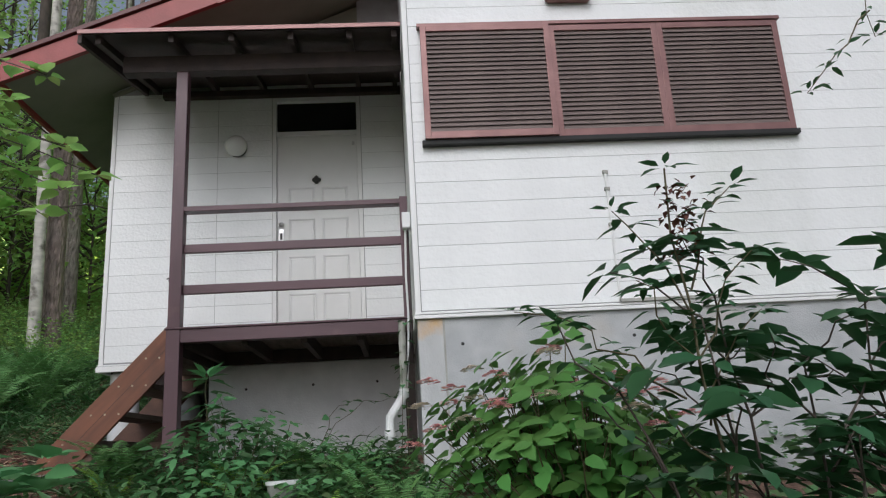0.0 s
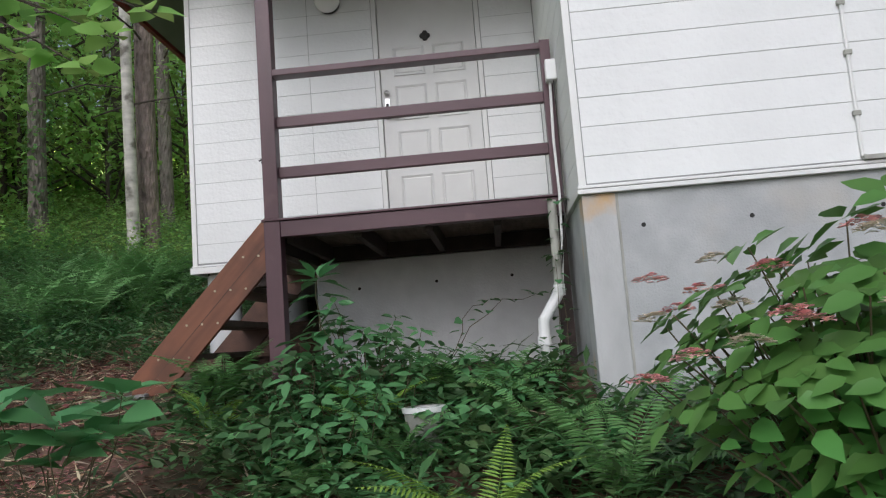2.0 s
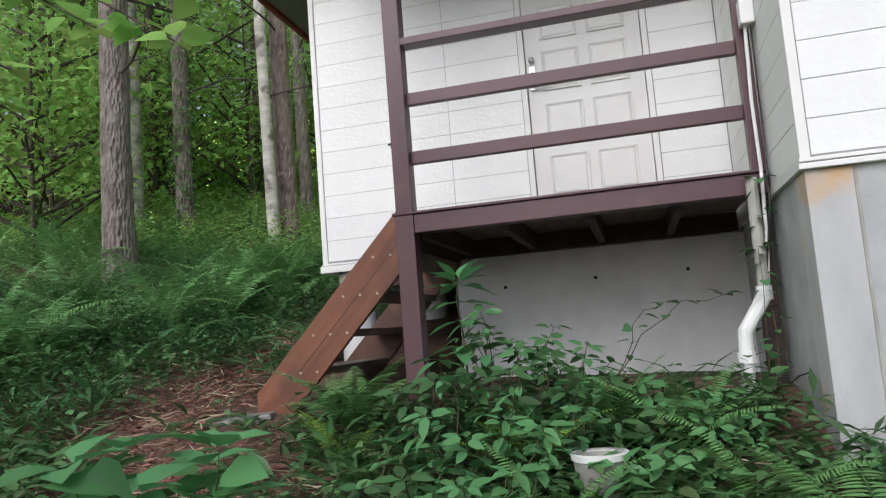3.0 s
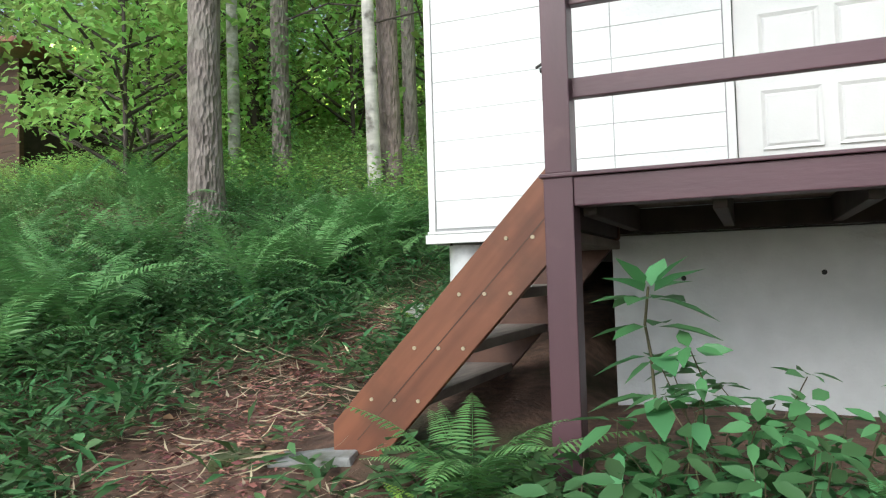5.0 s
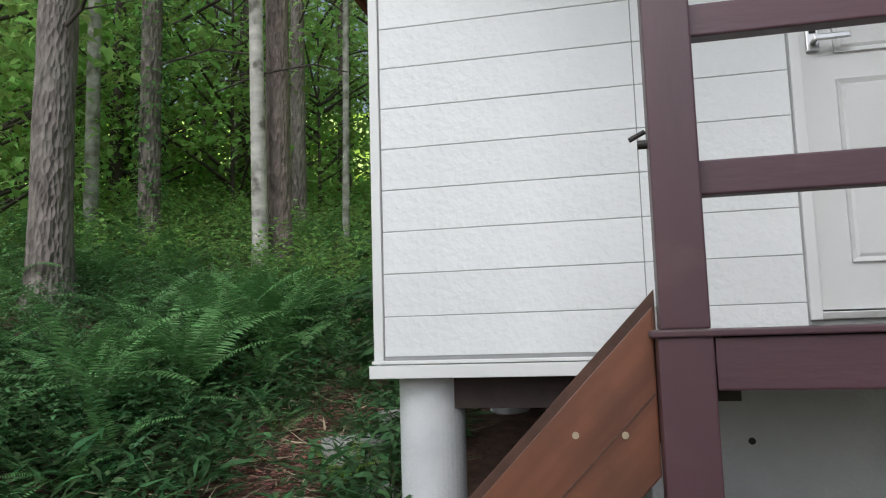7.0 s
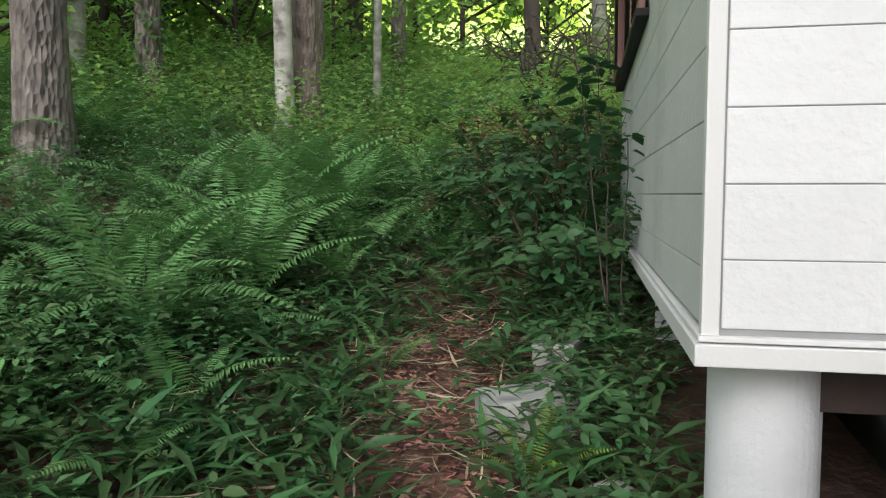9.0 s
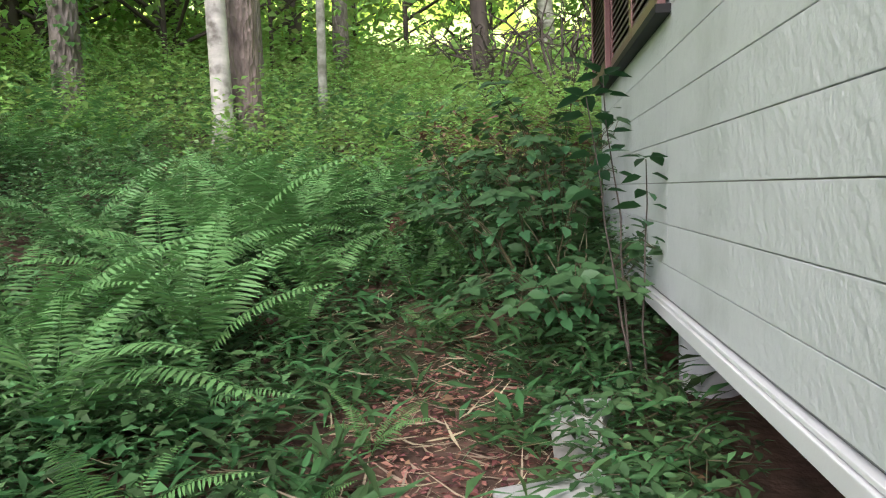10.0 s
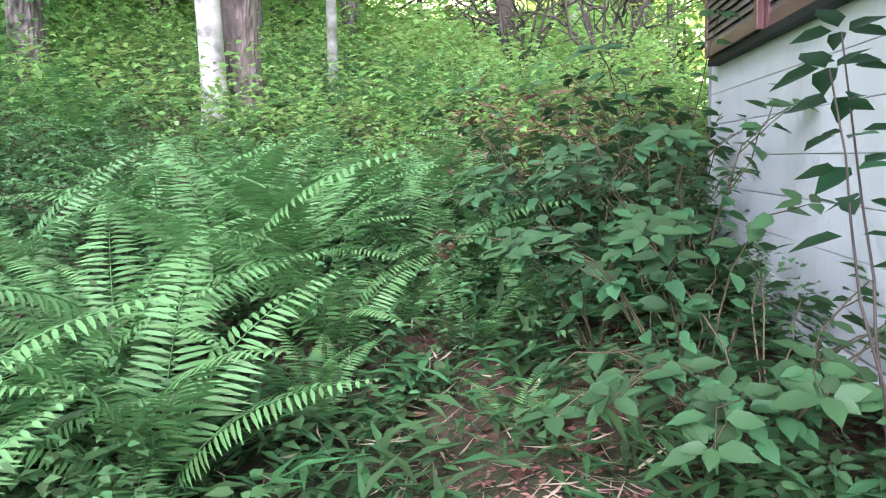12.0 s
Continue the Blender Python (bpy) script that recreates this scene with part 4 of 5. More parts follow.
for x, y, s in ((-9.5, 6.5, 1.2), (-10.5, 8, 1.3), (-12, 9.5, 1.5), (-9.8, 10.5, 1.3), (-8.5, 11.5, 1.3), (-10.8, 12, 1.5), (-14, 11, 1.6), (-7.2, 12.5, 1.1)):
    sapling(x, y, int(s * 10) % 3, x * 50, s)
for k in range(9):
    sapling(-17 + 2.2 * k + float(g.normal(0, 0.4)), float(g.uniform(16, 23)), k % 3, k * 67.0, float(g.uniform(1.4, 1.9)))
n = 0
while n < 14:
    x, y = g.uniform(-28, -9), g.uniform(8, 22)
    if (x > -9.5 and y < 12) or (x > -9 and y < 18 and n % 3) or (y < x * -0.77 + 1):
        continue
    sapling(x, y, n % 3, float(g.uniform(0, 360)), float(g.uniform(0.6, 1.35)))
    n += 1


# ---- woodland floor plants ----
def near(x, y):
    return np.clip((path_distance(x, y) - 0.25) / 0.45, 0.05, 1)


def bank(x, y):
    return np.clip((path_distance(x, y) - 0.5) / 0.6, 0.02, 1)


stuff("herb_carpet", herbs(scatter(6500, -5.2, 1.5, -3.6, 4.5, lambda x, y: near(x, y) * np.where((x < -2.4) & (y > 0.3), 0.3, 1.0)), (0.05, 0.26), 8, (0.04, 0.085), (0.5, 0.75), shape=ovate_arrays), M_HERB,
      "low broad-leaved herbs beside the path and house", "undergrowth")
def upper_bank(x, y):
    """1 on the upper bank, where leaves are painted sunlit, 0 in the hollow beside the house, painted as shaded."""
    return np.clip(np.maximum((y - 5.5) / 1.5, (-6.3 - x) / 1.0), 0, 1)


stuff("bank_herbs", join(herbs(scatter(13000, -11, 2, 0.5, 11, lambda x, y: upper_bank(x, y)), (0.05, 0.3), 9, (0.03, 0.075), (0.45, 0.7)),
                         herbs(scatter(2600, -10, -2.2, 2.0, 11, lambda x, y: upper_bank(x, y)), (0.3, 0.55), 16, (0.025, 0.055), (0.5, 0.7), spread=2.0)), M_LITBANK,
      "small-leaved plants covering the bank, sunlight painted into their green", "undergrowth")
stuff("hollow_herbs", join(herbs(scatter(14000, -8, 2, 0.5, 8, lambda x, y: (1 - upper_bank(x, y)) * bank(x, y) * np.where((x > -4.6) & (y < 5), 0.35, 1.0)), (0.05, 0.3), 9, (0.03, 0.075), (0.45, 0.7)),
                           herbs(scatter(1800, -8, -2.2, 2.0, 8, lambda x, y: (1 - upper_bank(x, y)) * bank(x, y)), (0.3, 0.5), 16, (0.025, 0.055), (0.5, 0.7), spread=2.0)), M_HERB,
      "small-leaved plants beside the path, their green kept dark as if shaded", "undergrowth")
stuff("outer_herbs", herbs(scatter(9000, -15, 8, -11, 2, lambda x, y: np.where((x > -5.2) & (x < 1.5) & (y > -3.6), 0, np.clip(path_distance(x, y) - 0.7, 0, 1))), (0.05, 0.4), 9, (0.05, 0.13), (0.45, 0.7), spread=1.2), M_HERB,
      "low broad-leaved plants on the woodland floor", "undergrowth")
stuff("bamboo_grass", herbs(scatter(5200, -5.5, 1.0, -1.0, 7.5, lambda x, y: np.where(y > 1.4, np.clip((path_distance(x, y) - 0.06) / 0.3, 0.14, 1), near(x, y))), (0.04, 0.24), 7, (0.11, 0.21), (0.13, 0.2), tilt=0.45), M_SASA,
      "dwarf bamboo grass with long narrow leaves", "undergrowth")
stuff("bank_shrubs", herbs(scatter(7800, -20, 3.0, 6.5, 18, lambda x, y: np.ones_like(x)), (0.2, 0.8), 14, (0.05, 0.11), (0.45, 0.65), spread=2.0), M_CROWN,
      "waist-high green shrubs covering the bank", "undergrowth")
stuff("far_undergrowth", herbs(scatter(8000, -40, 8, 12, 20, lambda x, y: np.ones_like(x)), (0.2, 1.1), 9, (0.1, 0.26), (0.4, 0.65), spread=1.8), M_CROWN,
      "dense undergrowth among the far trees, sunlight painted into its leaves", "undergrowth")
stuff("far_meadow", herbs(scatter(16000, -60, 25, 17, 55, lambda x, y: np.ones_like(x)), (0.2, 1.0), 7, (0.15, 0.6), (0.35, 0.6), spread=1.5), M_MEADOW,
      "clearing beyond the trees, its yellow-green leaves painted sunlit", "meadow")


def litter(n, x0, x1, y0, y1, length, width, keep, lift=0.035):
    xy = scatter(n, x0, x1, y0, y1, keep)
    a = rng.uniform(0, 6.28, len(xy))
    base = np.stack([xy[:, 0], xy[:, 1], ground_z(xy[:, 0], xy[:, 1]) + rng.uniform(0.004, lift, len(xy))], -1)
    way = np.stack([np.cos(a), np.sin(a), rng.normal(0, 0.15, len(xy))], -1)
    up = np.tile([0.0, 0, 1], (len(xy), 1)) + rng.normal(0, 0.35, (len(xy), 3))
    L = rng.uniform(length[0], length[1], len(xy))
    return leaf_arrays(base, way, up, L, L * rng.uniform(width[0], width[1], len(xy)), rng.choice([-0.15, 0.1]))


stuff("bark_chips", litter(46000, -4.6, -1.2, -1.5, 5.2, (0.015, 0.05), (0.22, 0.5), lambda x, y: np.clip(1.2 - path_distance(x, y) / 0.5, 0, 1)), M_CHIP, "red-brown bark chips strewn along the trodden path", "bark chips")
stuff("dry_leaves", litter(7500, -6, 1, -4, 6, (0.03, 0.08), (0.35, 0.6), lambda x, y: np.clip(1.25 - path_distance(x, y) / 1.0, 0.15, 1)), M_DRY, "dry brown fallen leaves on the ground", "fallen leaves")
stuff("straw_blades", litter(11500, -5.5, 0.5, -2.5, 6, (0.07, 0.24), (0.03, 0.065), lambda x, y: np.clip(1.2 - path_distance(x, y) / 1.2, 0.05, 1), 0.13), M_STRAW, "bleached dead bamboo-grass blades", "dead grass")


stuff("dead_bracken", herbs(scatter(160, -4.0, -2.6, 6.1, 7.8, lambda x, y: np.ones_like(x)), (0.2, 0.85), 14, (0.06, 0.16), (0.15, 0.3), spread=2.0), M_DRY,
      "withered brown bracken mound behind the house", "dead bracken")


# ---- ferns ----
def frond_mesh(length, pairs, width, arch, seed, material):
    """A plume that rises steeply and arches over, with narrow leaflets in pairs."""
    g2 = np.random.default_rng(seed)
    t = np.linspace(0.0, 1, 14)
    zz = lambda u: length * (1.08 * u - arch * u * u)
    yy = lambda u: length * (0.3 * u + 0.48 * u * u)
    xx = lambda u: length * (0.05 * (seed % 3 - 1)) * u * u
    a = np.stack([xx(t), yy(t), zz(t)], -1)
    st = stem_arrays(a[:-1], a[1:], np.linspace(0.0045, 0.0015, 13))
    u = np.linspace(0.16, 0.99, pairs)
    prof = width * np.minimum(1.0, (u - 0.05) * 3.6) * (1 - u) ** 0.75 * 1.15 + 0.006
    base = np.stack([xx(u), yy(u), zz(u)], -1)
    tang = unit(np.stack([0 * u, 0.3 + 0.96 * u, 1.08 - 2 * arch * u], -1))
    nrm = np.cross([1.0, 0, 0], tang)
    arrays = [st]
    for sgn in (-1, 1):
        way = np.array([sgn, 0, 0])[None] * 0.95 + tang * 0.3 - nrm * 0.1 + g2.normal(0, 0.05, (pairs, 3))
        gap = length * 0.95 / pairs
        arrays.append(ovate_arrays(base, way, nrm + g2.normal(0, 0.12, (pairs, 3)), prof * g2.uniform(0.88, 1.08, pairs), gap * 0.62, 0.2))
    return raw_mesh("frond", *join(*arrays), material)


FRONDS = {}
for tag, m in (("g", M_FERN), ("d", M_FERND), ("y", M_YFERN)):
    FRONDS[tag] = [frond_mesh(1.0, 32, 0.2, 0.42 + 0.13 * k, 5 + k, m) for k in range(3)]


def fern(x, y, size, n, tag="g", label="green lady fern with arching fronds", g3=np.random.default_rng(3), turn=None, flat=0.0):
    ob = thing("fern", label, "fern", "woodland ferns", at=(x, y, gz(x, y) - 0.02))
    a0 = g3.uniform(0, 360) if turn is None else turn
    for k in range(n):
        o = new("frond", FRONDS[tag][k % 3])
        o.parent = ob
        s = size * g3.uniform(0.75, 1.1)
        o.matrix_basis = pose(0, 0, 0, 0, 0, a0 + 360 * k / n + g3.normal(0, 14)) @ pose(0, 0, 0, g3.normal(4 - flat, 9), g3.normal(0, 8), 0) @ Matrix.Scale(s, 4)


for x, y, s, n, tag in ((-1.95, 0.4, 0.5, 12, "g"), (-1.9, 0.12, 0.34, 7, "y"), (-0.06, -0.82, 0.62, 7, "g"), (-0.55, -1.1, 0.5, 6, "y"), (-1.75, -0.1, 0.34, 7, "d"), (-4.1, 1.5, 0.34, 5, "g"),
                        (-4.45, 1.1, 0.32, 5, "g"), (-4.75, 0.9, 0.75, 8, "g"), (-5.3, 1.6, 0.7, 8, "d"), (-4.55, 5.0, 0.75, 9, "g"), (-3.75, 5.5, 0.55, 7, "g"), (-4.95, 4.2, 0.8, 9, "g"),
                        (-5.2, 3.5, 0.75, 8, "g"), (-4.3, 4.2, 0.5, 6, "g"), (-4.45, 3.3, 0.55, 6, "d"), (-5.6, 4.6, 0.8, 9, "d"), (-4.2, 5.9, 0.6, 8, "d"), (-5.0, 5.6, 0.7, 8, "g"), (-4.2, 6.8, 0.6, 8, "d"),
                        (-3.5, 6.6, 0.6, 8, "d"), (-5.1, 2.5, 0.65, 8, "g"), (-4.3, 2.55, 0.4, 5, "g"), (-3.85, 2.8, 0.3, 4, "g"), (-4.25, 2.15, 0.34, 5, "g"), (-3.75, 3.25, 0.3, 4, "g"), (-4.75, 3.0, 0.8, 8, "g"), (-4.3, 5.75, 0.75, 7, "g"), (-4.05, 6.2, 0.7, 7, "g"), (-3.85, 5.2, 0.42, 5, "g"), (-3.65, 4.3, 0.34, 5, "g"), (-4.6, 3.75, 0.75, 8, "g"), (-5.9, 3.1, 0.75, 8, "d"), (-3.02, 2.4, 0.3, 5, "y"), (-3.8, 4.75, 0.4, 6, "g"), (-4.1, 4.9, 0.45, 6, "g"), (-3.6, 5.0, 0.42, 6, "g"), (-1.2, -0.6, 0.35, 6, "g"), (-0.75, 0.25, 0.42, 8, "g"), (-1.05, -0.05, 0.4, 7, "y"), (-0.5, 0.1, 0.4, 7, "g"), (-0.3, -0.35, 0.38, 6, "g"), (-0.95, -0.45, 0.4, 7, "g"),
                        (-4.95, 4.0, 0.75, 9, "g"), (-4.35, 4.65, 0.75, 9, "g"), (-4.05, 5.35, 0.7, 9, "g"), (-4.85, 4.85, 0.85, 9, "g"), (-5.3, 5.2, 0.8, 9, "g"), (-4.6, 5.5, 0.75, 9, "g"), (-3.8, 5.95, 0.65, 8, "g")):
    fern(x, y, s * 1.2, n, tag, "small yellow-green young fern plant" if tag == "y" else "green lady fern with arching fronds")
g = np.random.default_rng(5)
n = 0
while n < 110:
    x, y = g.uniform(-10.5, -3.6), g.uniform(1.5, 10.5)
    if path_distance(np.array([x]), np.array([y]))[0] < 1.3:
        continue
    fern(x, y, g.uniform(0.55, 0.95), int(g.integers(6, 9)), "d" if g.uniform() < 0.35 else "g")
    n += 1


# ---- shrubs near the walk ----
def stems_with_leaves(stems, leaf, width, per, material, parent, seed, tilt=0.05, start=0.35, r=0.006, droop=0.25, pairwise=True, bark=M_STEM, up_leaf=0.0):
    """Stems as bent lines, with opposite leaves along them; one leaf mesh and one stem mesh each."""
    g2 = np.random.default_rng(seed)
    for p in stems:
        p = np.array(p, float)
        seg = tube_arrays(p, r, r * 0.4)
        st = new("stem", raw_mesh("stem", *seg, bark))
        st.parent = parent
        d = np.concatenate([[0], np.cumsum(np.linalg.norm(np.diff(p, axis=0), axis=1))])
        u = np.linspace(start, 1, per) * d[-1]
        base = np.stack([np.interp(u, d, p[:, i]) for i in range(3)], -1)
        rows = []
        for k, b in enumerate(base):
            a0 = k * 1.57 + g2.uniform(-0.4, 0.4)
            count = 5 if k == per - 1 else (2 if pairwise else 1)
            for j in range(count):
                a = a0 + j * 2 * math.pi / max(count, 1)
                rows.append((*b, math.cos(a), math.sin(a), g2.normal(tilt, 0.2) + (0.35 if k == per - 1 else 0)))
        rows = np.array(rows)
        L = g2.uniform(leaf * 0.65, leaf * 1.15, len(rows))
        base2 = rows[:, :3] + unit(rows[:, 3:]) * 0.02
        face = np.tile([0.0, 0, 1], (len(rows), 1)) + g2.normal(0, 0.2, (len(rows), 3))
        if up_leaf:
            # leaves lie in the outer surface of the plant and face outwards
            face += up_leaf * unit(rows[:, :3] * [1, 1, 0]) * np.minimum(np.linalg.norm(rows[:, :2], axis=1) / 0.15, 1)[:, None]
            face = unit(face)
            rows[:, 3:] -= face * np.sum(face * rows[:, 3:], axis=1, keepdims=True) * 0.85
        lv = ovate_arrays(base2, rows[:, 3:], face, L, L * width, droop)
        o = new("foliage", raw_mesh("foliage", *lv, material))
        o.parent = st


def bent(a, b, sag, g2, n=6):
    t = np.linspace(0, 1, n)[:, None]
    a, b = np.array(a, float), np.array(b, float)
    p = a + (b - a) * t
    p[:, 2] += sag * np.sin(t[:, 0] * math.pi)
    p[1:-1] += g2.normal(0, 0.015, (n - 2, 3))
    return p


def flower_head(parent, at, seed, pale=False, size=0.06):
    g2 = np.random.default_rng(seed)
    n = 26
    a, q = g2.uniform(0, 6.28, n), np.sqrt(g2.uniform(0, 1, n))
    c = np.stack([np.cos(a) * q * size, np.sin(a) * q * size, (1 - q * q) * size * 0.45], -1)
    i = np.repeat(np.arange(n), 4)
    az = np.tile(np.arange(4) * 1.57, n) + g2.uniform(0, 1.5, n)[i]
    way = np.stack([np.cos(az), np.sin(az), g2.normal(0.15, 0.2, len(i))], -1)
    arr = leaf_arrays(c[i], way, np.tile([0.0, 0, 1], (len(i), 1)), 0.017, 0.015, 0.05, 0.6)
    o = new("flower_head", raw_mesh("flower_head", *arr, M_PALEPETAL if pale else M_PINK))
    o.parent, o.location = parent, at
    o["label"] = "faded cream flower head" if pale else "flat pink flower head"


def hydrangea():
    x, y = 0.64, -1.47
    z = gz(x, y)
    ob = thing("hydrangea", "leafy hydrangea bush with pink and faded flower heads", "shrub", at=(x, y, z))
    g2 = np.random.default_rng(31)
    stems = []
    for k in range(120):
        a, q = k * 2.4, math.sqrt((k + 0.5) / 120)
        top = 1.04 - 0.36 * q * q + 0.07 * math.sin(3 * a) - (0.2 * q if math.cos(a) > 0 else 0) + g2.normal(0, 0.05)
        stems.append(bent((0.06 * math.cos(a), 0.06 * math.sin(a), 0), (0.66 * q * math.cos(a) - 0.04, 0.5 * q * math.sin(a), top), 0.05, g2))
    stems_with_leaves(stems, 0.112, 0.6, 5, M_HYD, ob, 32, 0.0, 0.5, droop=0.15, up_leaf=0.9)
    for k, p in enumerate(stems):
        if k > 4 and g2.uniform() < 0.36:
            flower_head(ob, tuple(p[-1] + [p[-1][0] * 0.09, p[-1][1] * 0.09, 0.1]), 40 + k, pale=k % 5 == 3, size=0.05)


hydrangea()


def elder():
    x, y = 0.78, -2.5
    z = gz(x, y)
    ob = thing("elder_shrub", "tall shrub with big dark leaves and a withered flower spike", "shrub", at=(x, y, z))
    g2 = np.random.default_rng(61)
    h = 2.5 - z
    pin = [bent((0, 0, 0), (-0.03, 0.0, h), 0.0, g2, 9), bent((-0.06, 0, h - 0.72), (-0.54, 0.05, h - 0.43), 0.06, g2, 8), bent((0, 0, h - 0.4), (0.2, 0.05, h - 0.05), 0.05, g2, 6),
           bent((0, 0, h - 0.5), (-0.2, 0.05, h - 0.12), 0.04, g2, 6), bent((0, 0, h - 0.7), (-0.2, -0.1, h - 0.38), 0.04, g2, 6), bent((0, 0, h - 0.6), (0.17, -0.08, h - 0.3), 0.04, g2, 6),
           bent((0, 0, h - 0.9), (-0.3, 0.1, h - 0.6), 0.05, g2, 6), bent((0, 0, h - 0.8), (0.26, 0.1, h - 0.45), 0.05, g2, 6)]
    stems_with_leaves(pin[:1], 0.085, 0.42, 16, M_BIG, ob, 62, 0.1, 0.5, 0.008)
    stems_with_leaves(pin[1:], 0.08, 0.42, 11, M_BIG, ob, 63, 0.0, 0.3, 0.004)
    for k in range(9):
        # leaning canes, each with a few side branches that end in spreading whorls of broad leaves
        a = k * 0.7
        foot = (0.12 + 0.09 * k, 0.06 * math.sin(a * 3), 0)
        head = (0.02 + 0.13 * k + 0.08 * math.sin(a * 5), 0.12 * math.sin(a * 2), 1.2 + 0.22 * math.sin(a * 1.9 + 0.6))
        cane = bent(foot, head, 0.0, g2, 8)
        sides = []
        for q in range(8):
            p = cane[3 + (q % 5)]
            b = a * 1.7 + q * 2.3
            sides.append(bent(p, (p[0] + 0.26 * math.cos(b), p[1] + 0.2 * math.sin(b), p[2] + 0.08 + 0.02 * q), 0.03, g2, 5))
        stems_with_leaves([cane], 0.1, 0.5, 3, M_BIG, ob, 66 + k, -0.05, 0.8, 0.008, 0.2, bark=M_DARKBARK)
        stems_with_leaves(sides, 0.13, 0.6, 4, M_BIG, ob, 86 + k, -0.12, 0.55, 0.004, 0.18, bark=M_DARKBARK, up_leaf=0.5)
    low = [bent((0.0, 0.0, 0.55), (-0.42, 0.0, 1.32), 0.05, g2, 7), bent((0.05, 0, 0.5), (-0.3, 0.05, 1.08), 0.05, g2, 7), bent((0.1, 0, 0.4), (-0.2, 0.05, 0.85), 0.04, g2, 7)]
    stems_with_leaves(low, 0.1, 0.46, 5, M_BIG, ob, 67, -0.05, 0.5, 0.006, 0.2, bark=M_DARKBARK)
    dead = np.random.default_rng(65)
    n = 130
    c = np.stack([dead.normal(-0.01, 0.025, n), dead.normal(-0.02, 0.025, n), dead.uniform(h - 0.3, h - 0.05, n)], -1)
    a = dead.uniform(0, 6.28, n)
    o = new("withered_spike", raw_mesh("withered_spike", *leaf_arrays(c, np.stack([np.cos(a), np.sin(a), dead.normal(-0.3, 0.4, n)], -1), np.tile([0.0, 0, 1], (n, 1)), 0.03, 0.018), M_DEAD))
    o.parent = ob
    o["label"], o["kind"] = "withered brown flower spike", "stuff"


elder()


def plants():
    g2 = np.random.default_rng(71)
    x, y = -1.39, 0.42
    ob = thing("tall_seedling", "upright bright green seedling with whorled pointed leaves", "plant", at=(x, y, gz(x, y)))
    top = 2.24 - gz(x, y)
    st = new("stem", raw_mesh("stem", *tube_arrays(bent((0, 0, 0), (-0.02, 0, top), 0, g2, 8), 0.006, 0.004), M_STEM))
    st.parent = ob
    rows = []
    for level, count, tilt, size in ((1.0, 4, 1.3, 0.14), (0.98, 4, 0.5, 0.17), (0.95, 5, 0.05, 0.18), (0.84, 4, 0.0, 0.17), (0.72, 4, -0.1, 0.18), (0.56, 4, -0.15, 0.17), (0.38, 4, -0.2, 0.15)):
        for j in range(count):
            q = j * 6.283 / count + level * 9 + g2.uniform(-0.25, 0.25)
            rows.append((-0.02 * level + 0.02 * math.cos(q), 0.02 * math.sin(q), level * top, math.cos(q), math.sin(q), tilt + g2.normal(0, 0.12), size * g2.uniform(0.85, 1.1)))
    rows = np.array(rows)
    lv = ovate_arrays(rows[:, :3], rows[:, 3:6], np.tile([0.0, 0, 1], (len(rows), 1)), rows[:, 6] * 0.95, rows[:, 6] * 0.5, 0.2)
    o = new("foliage", raw_mesh("foliage", *lv, M_YOUNG))
    o.parent = st
    stems_with_leaves([bent((0, 0, 0), (0.12, -0.1, 0.42), 0, g2), bent((0, 0, 0), (-0.1, -0.12, 0.34), 0, g2)], 0.13, 0.46, 5, M_YOUNG, ob, 73, -0.45, 0.3, 0.004, 0.15)
    for i, (px, py, h) in enumerate(((-1.15, 0.2, 0.5), (-1.2, 0.5, 0.5), (-0.95, 0.55, 0.5), (-0.9, 0.3, 0.45), (-1.0, -0.1, 0.38), (-1.3, -0.15, 0.45), (-0.7, 0.15, 0.36), (-0.5, 0.3, 0.34), (-0.62, -0.2, 0.3), (-1.5, 0.15, 0.4), (-1.15, -0.45, 0.36), (-0.95, -0.7, 0.3), (-1.45, -0.4, 0.32), (-0.35, 0.15, 0.3))):
        ob = thing("young_shrub", "young green shrub with pointed leaves under the porch", "shrub", "porch-side shrubs", at=(px, py, gz(px, py)))
        stems_with_leaves([bent((0, 0, 0), (0.2 * math.cos(q * 0.8 + i), 0.2 * math.sin(q * 0.8 + i), h * (0.8 if px < -0.95 else 0.5) * (0.8 + 0.12 * (q % 5))), 0, g2) for q in range(8)], 0.09, 0.46, 7, M_YOUNG if i % 3 else M_BUSH, ob, 80 + i, -0.15, 0.2, 0.004, 0.15, up_leaf=0.6)
    ob = thing("ivy_vine", "thin leafy vine hanging on the drain pipe", "vine", at=(-0.09, 0.5, 1.35))
    stems_with_leaves([bent((0, 0, 0.1), (0.02, 0.03, 1.2), 0, g2, 9), bent((-0.05, 0, 0), (-0.02, -0.02, 0.9), 0, g2, 8)], 0.06, 0.75, 24, M_BUSH, ob, 91, -0.2, 0.15, 0.003, pairwise=False)
    ob = thing("creeping_vine", "thin vine with round leaves across the foundation", "vine", at=(-0.8, 1.1, 1.66))
    stems_with_leaves([bent((0, 0, 0), (0.3, 0.0, 0.4), 0.1, g2, 7), bent((0, 0, 0), (0.6, 0.1, 0.42), 0.12, g2, 7)], 0.07, 0.75, 7, M_YOUNG, ob, 92, -0.1, 0.2, 0.003, pairwise=False)
    ob = thing("large_leaf_plant", "low plant with large rounded green leaves beside the path", "plant", at=(-1.95, -1.1, gz(-1.95, -1.1)))
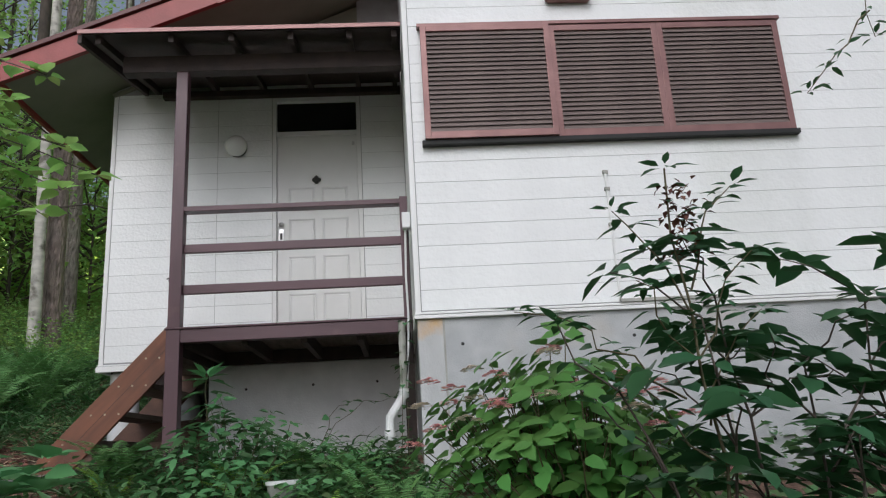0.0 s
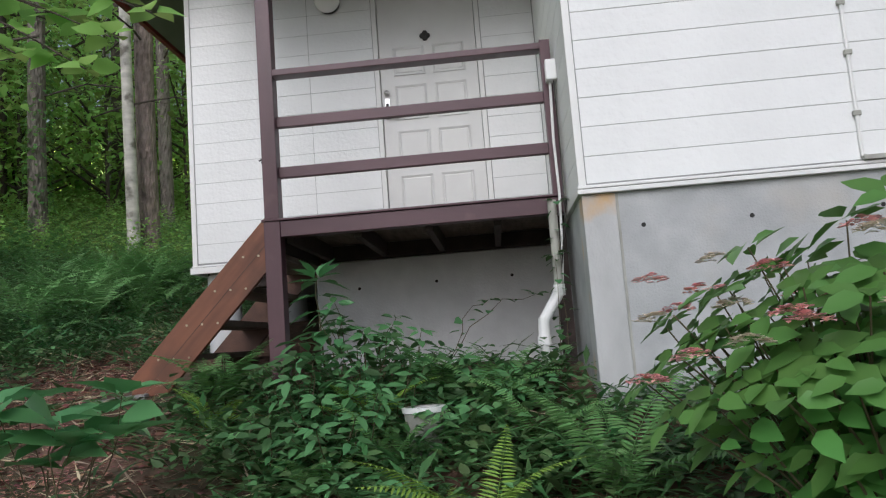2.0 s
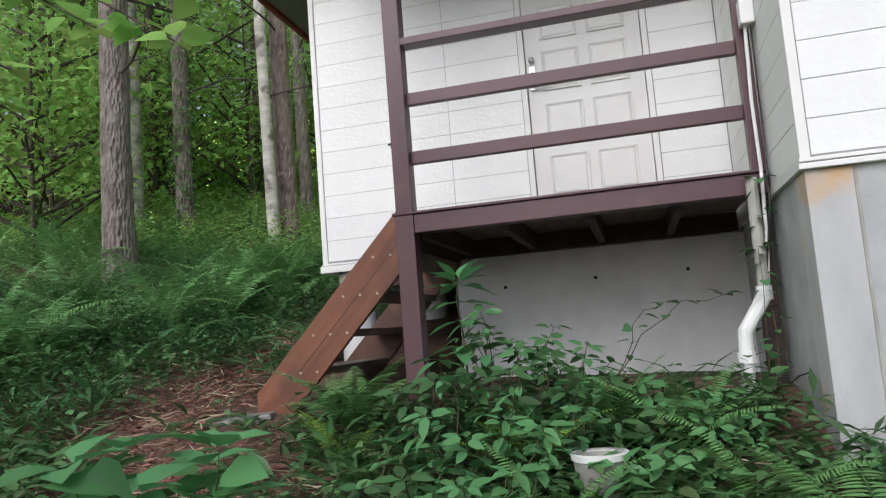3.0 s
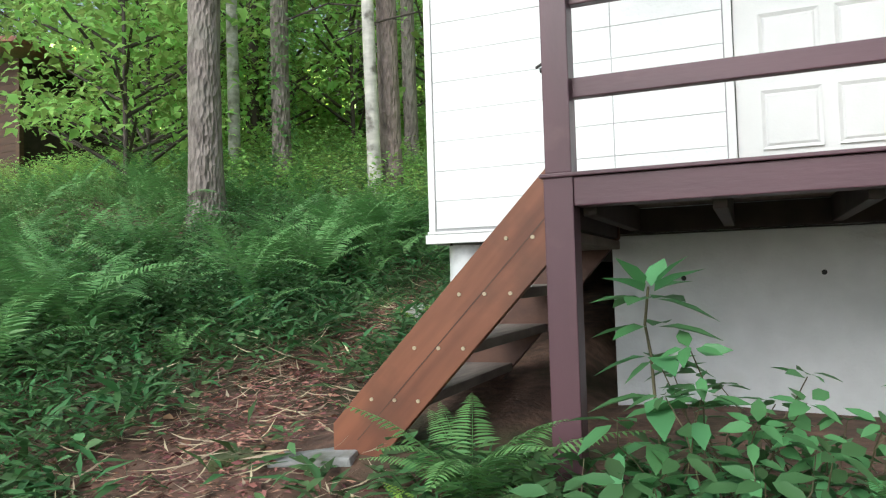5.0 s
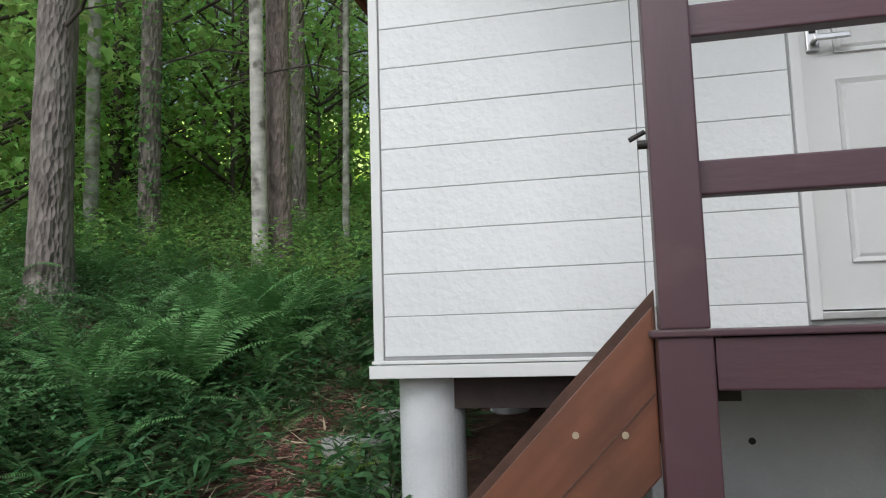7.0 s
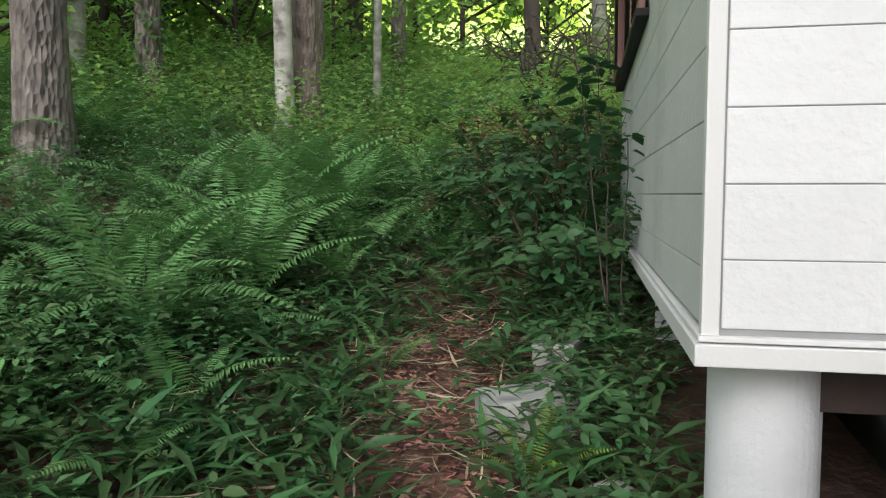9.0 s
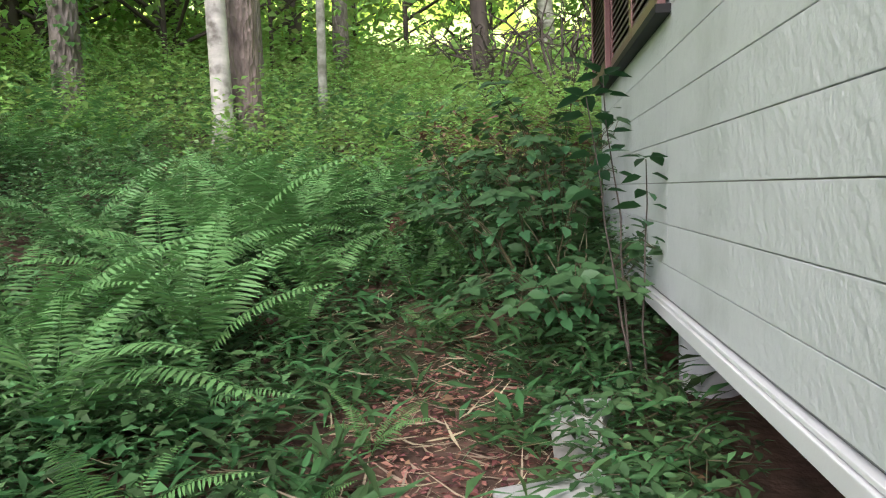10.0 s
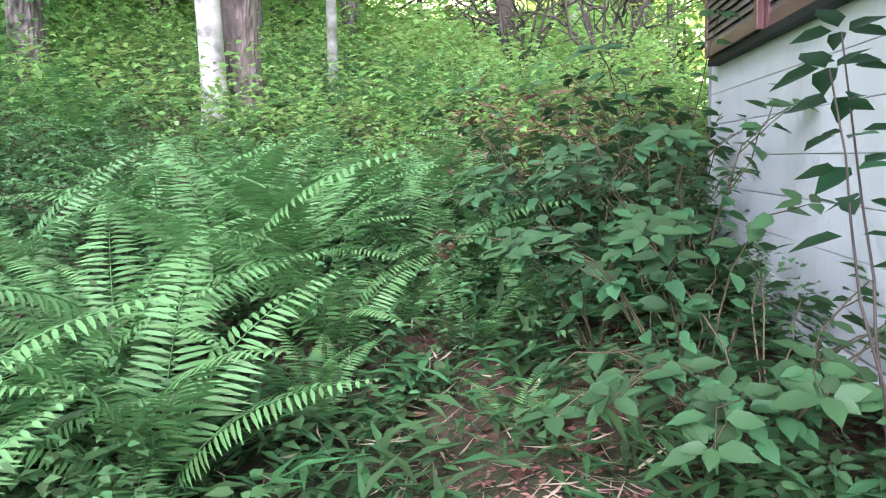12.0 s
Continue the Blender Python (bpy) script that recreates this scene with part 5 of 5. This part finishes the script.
    stems_with_leaves([bent((0, 0, 0), (0.2 * math.cos(q * 1.3), 0.2 * math.sin(q * 1.3), 0.5 + 0.07 * (q % 3)), 0.03, g2) for q in range(10)], 0.17, 0.85, 2, M_YOUNG, ob, 93, 0.05, 0.9, 0.004)
    # beside the side wall
    ob = thing("wall_shrub", "thin-stemmed shrub with dark leaves growing against the side wall", "shrub", at=(-2.86, 3.5, gz(-2.86, 3.5)))
    stems_with_leaves([bent((0.06, 0.02, 0.0), (-0.08, 0.2, 1.2), 0, g2, 8), bent((0.08, 0.06, 0), (0.0, 0.35, 1.3), 0, g2, 8), bent((0.12, 0.15, 0), (0.13, 0.12, 0.95), 0, g2, 7)], 0.105, 0.58, 6, M_BIG, ob, 94, -0.1, 0.7, 0.0055, 0.2, bark=M_DARKBARK, up_leaf=0.4)
    for i, (px, py, h) in enumerate(((-3.1, 4.35, 0.8), (-3.0, 4.9, 1.05), (-3.35, 5.3, 0.95), (-2.95, 4.0, 0.75), (-2.95, 5.6, 1.2), (-3.5, 5.9, 0.9), (-3.0, 5.3, 1.25), (-3.35, 4.75, 0.7), (-2.98, 3.98, 0.5), (-3.6, 5.5, 0.75))):
        ob = thing("bramble_bush", "leafy green bush with arching canes against the side wall", "shrub", "side-wall bushes", at=(px, py, gz(px, py)))
        stems_with_leaves([bent((0, 0, 0), (0.5 * math.cos(q * 0.9 + i) - 0.1, 0.5 * math.sin(q * 0.9 + i), h * (0.45 + 0.08 * (q % 7))), 0.22, g2, 8) for q in range(13)], 0.085, 0.62, 8, M_BUSH, ob, 100 + i, 0.0, 0.3, 0.004, 0.15, up_leaf=0.6)
    for i, (px, py, h) in enumerate(((-2.86, 3.05, 0.24), (-2.82, 2.5, 0.3), (-2.85, 2.2, 0.24), (-2.82, 2.8, 0.3), (-2.95, 3.35, 0.28), (-2.8, 3.95, 0.35))):
        ob = thing("low_shrub", "low green shrub with small pointed leaves at the house edge", "shrub", "house-edge shrubs", at=(px, py, gz(px, py)))
        stems_with_leaves([bent((0, 0, 0), (0.24 * math.cos(q * 0.8 + i), 0.24 * math.sin(q * 0.8 + i), h * (0.55 + 0.09 * (q % 6))), 0.06, g2) for q in range(10)], 0.055, 0.5, 8, M_BUSH, ob, 150 + i, 0.0, 0.2, 0.003, 0.15, up_leaf=0.5)
    # overhanging branch
    ob = thing("overhanging_branch", "leafy green maple branch hanging in from the woods", "branch", at=(-4.3, -1.0, 3.6))
    tips = [(2.62, 0.1, -0.42), (2.3, 0.15, 0.2), (2.1, 0.05, -0.55), (2.4, 0.2, -0.2), (2.2, -0.05, -0.05), (1.9, 0.1, 0.1), (2.0, 0.1, 0.42), (2.45, 0.1, -0.5), (2.35, 0.1, -0.62), (2.2, 0.2, -0.35), (1.8, 0.0, -0.3), (1.7, 0.1, -0.6), (2.5, 0.0, -0.3)]
    stems_with_leaves([bent((0, 0.1, 0.5), t, 0.1, g2, 9) for t in tips], 0.115, 0.85, 14, M_CROWN, ob, 130, -0.15, 0.35, 0.008, bark=M_DARKBARK)
    ob = thing("hanging_twig", "thin leafy twig hanging in front of the wing", "branch", at=(1.9, -2.1, 3.9))
    stems_with_leaves([bent((0, 0, 0), (-0.05, 0, -0.72), 0, g2, 7), bent((-0.05, 0, -0.6), (-0.38, 0, -0.96), 0, g2, 6), bent((0, 0, -0.1), (-0.25, 0, -0.5), 0, g2, 6)], 0.06, 0.4, 8, M_BIG, ob, 131, 0.0, 0.3, 0.004)


plants()


def bare_shrub(x, y, size, seed):
    """Dark arching branches without leaves, each with finer twigs."""
    g2 = np.random.default_rng(seed)
    ob = thing("bare_shrub", "tangle of dark bare arching branches up the slope", "shrub", at=(x, y, gz(x, y) - 0.05))
    for k in range(13):
        a = k * 2.4 + g2.uniform(-0.3, 0.3)
        reach = size * g2.uniform(0.4, 1.0)
        p = bent((0.05 * math.cos(a), 0.05 * math.sin(a), 0), (reach * math.cos(a), reach * math.sin(a) * 0.6, size * g2.uniform(0.5, 1.35)), size * 0.3, g2, 8)
        p[2:-1] += g2.normal(0, 0.05 * size, (5, 3))
        arrays = [tube_arrays(p, 0.028, 0.008)]
        for q in range(6):
            b = p[2 + q % 6]
            w = g2.normal(0, 1, 3)
            tip = b + unit(w + [math.cos(a), math.sin(a), 0.3]) * size * g2.uniform(0.2, 0.5)
            arrays.append(tube_arrays(bent(b, tip, 0.05, g2, 4), 0.01, 0.003, 4))
        o = new("branch", raw_mesh("branch", *join(*arrays), M_DARKBARK))
        o.parent = ob


bare_shrub(-3.7, 12.6, 1.5, 301)
bare_shrub(-2.6, 11.6, 1.3, 302)


def stump():
    x, y = -4.02, 5.45
    bm = B()
    bmesh.ops.create_uvsphere(bm, u_segments=26, v_segments=16, radius=1)
    for v in bm.verts:
        q = 1 + 0.25 * noise.noise(v.co * 2.2) + 0.2 * noise.noise(v.co * 6)
        v.co = Vector((v.co.x * 0.12 * q, v.co.y * 0.12 * q, v.co.z * 0.27 if v.co.z > 0 else v.co.z * 0.1))
    me = mesh_of("stump", bm, M_STUMP)
    ob = tagged(new("stump", me), "rotten red-brown tree stump among ferns", "stump")
    ob.location = (x, y, gz(x, y))


stump()


def cabin():
    x1, y0, z = -16.6, 10.3, 4.65
    ob = thing("cabin", "dark brown timber cabin with a low roof beyond the clearing", "cabin", at=(x1, y0, z))
    part("wall", box(box(B(), -5, -0.03, 0.03, 0.15, 0, 3.0), -0.15, -0.03, 0.15, 4, 0, 3.0), M_DARKWOOD, ob)
    me = mesh_of("plank", box(B(), -5, 0, 0, 0.03, 0, 0.17, 0.004), M_CABIN)
    for k in range(17):
        o = new("plank", me)
        o.parent, o.location = ob, (0, 0, k * 0.175)
    part("corner_post", box(B(), -0.02, 0.1, -0.06, 0.06, 0, 3.0, 0.01), M_CABIN, ob)
    part("roof", prism(B(), [(-5.5, 3.9), (1.1, 3.0), (1.1, 3.12), (-5.5, 4.02)], -0.9, 4.5, 0.01), M_STRING, ob)


cabin()
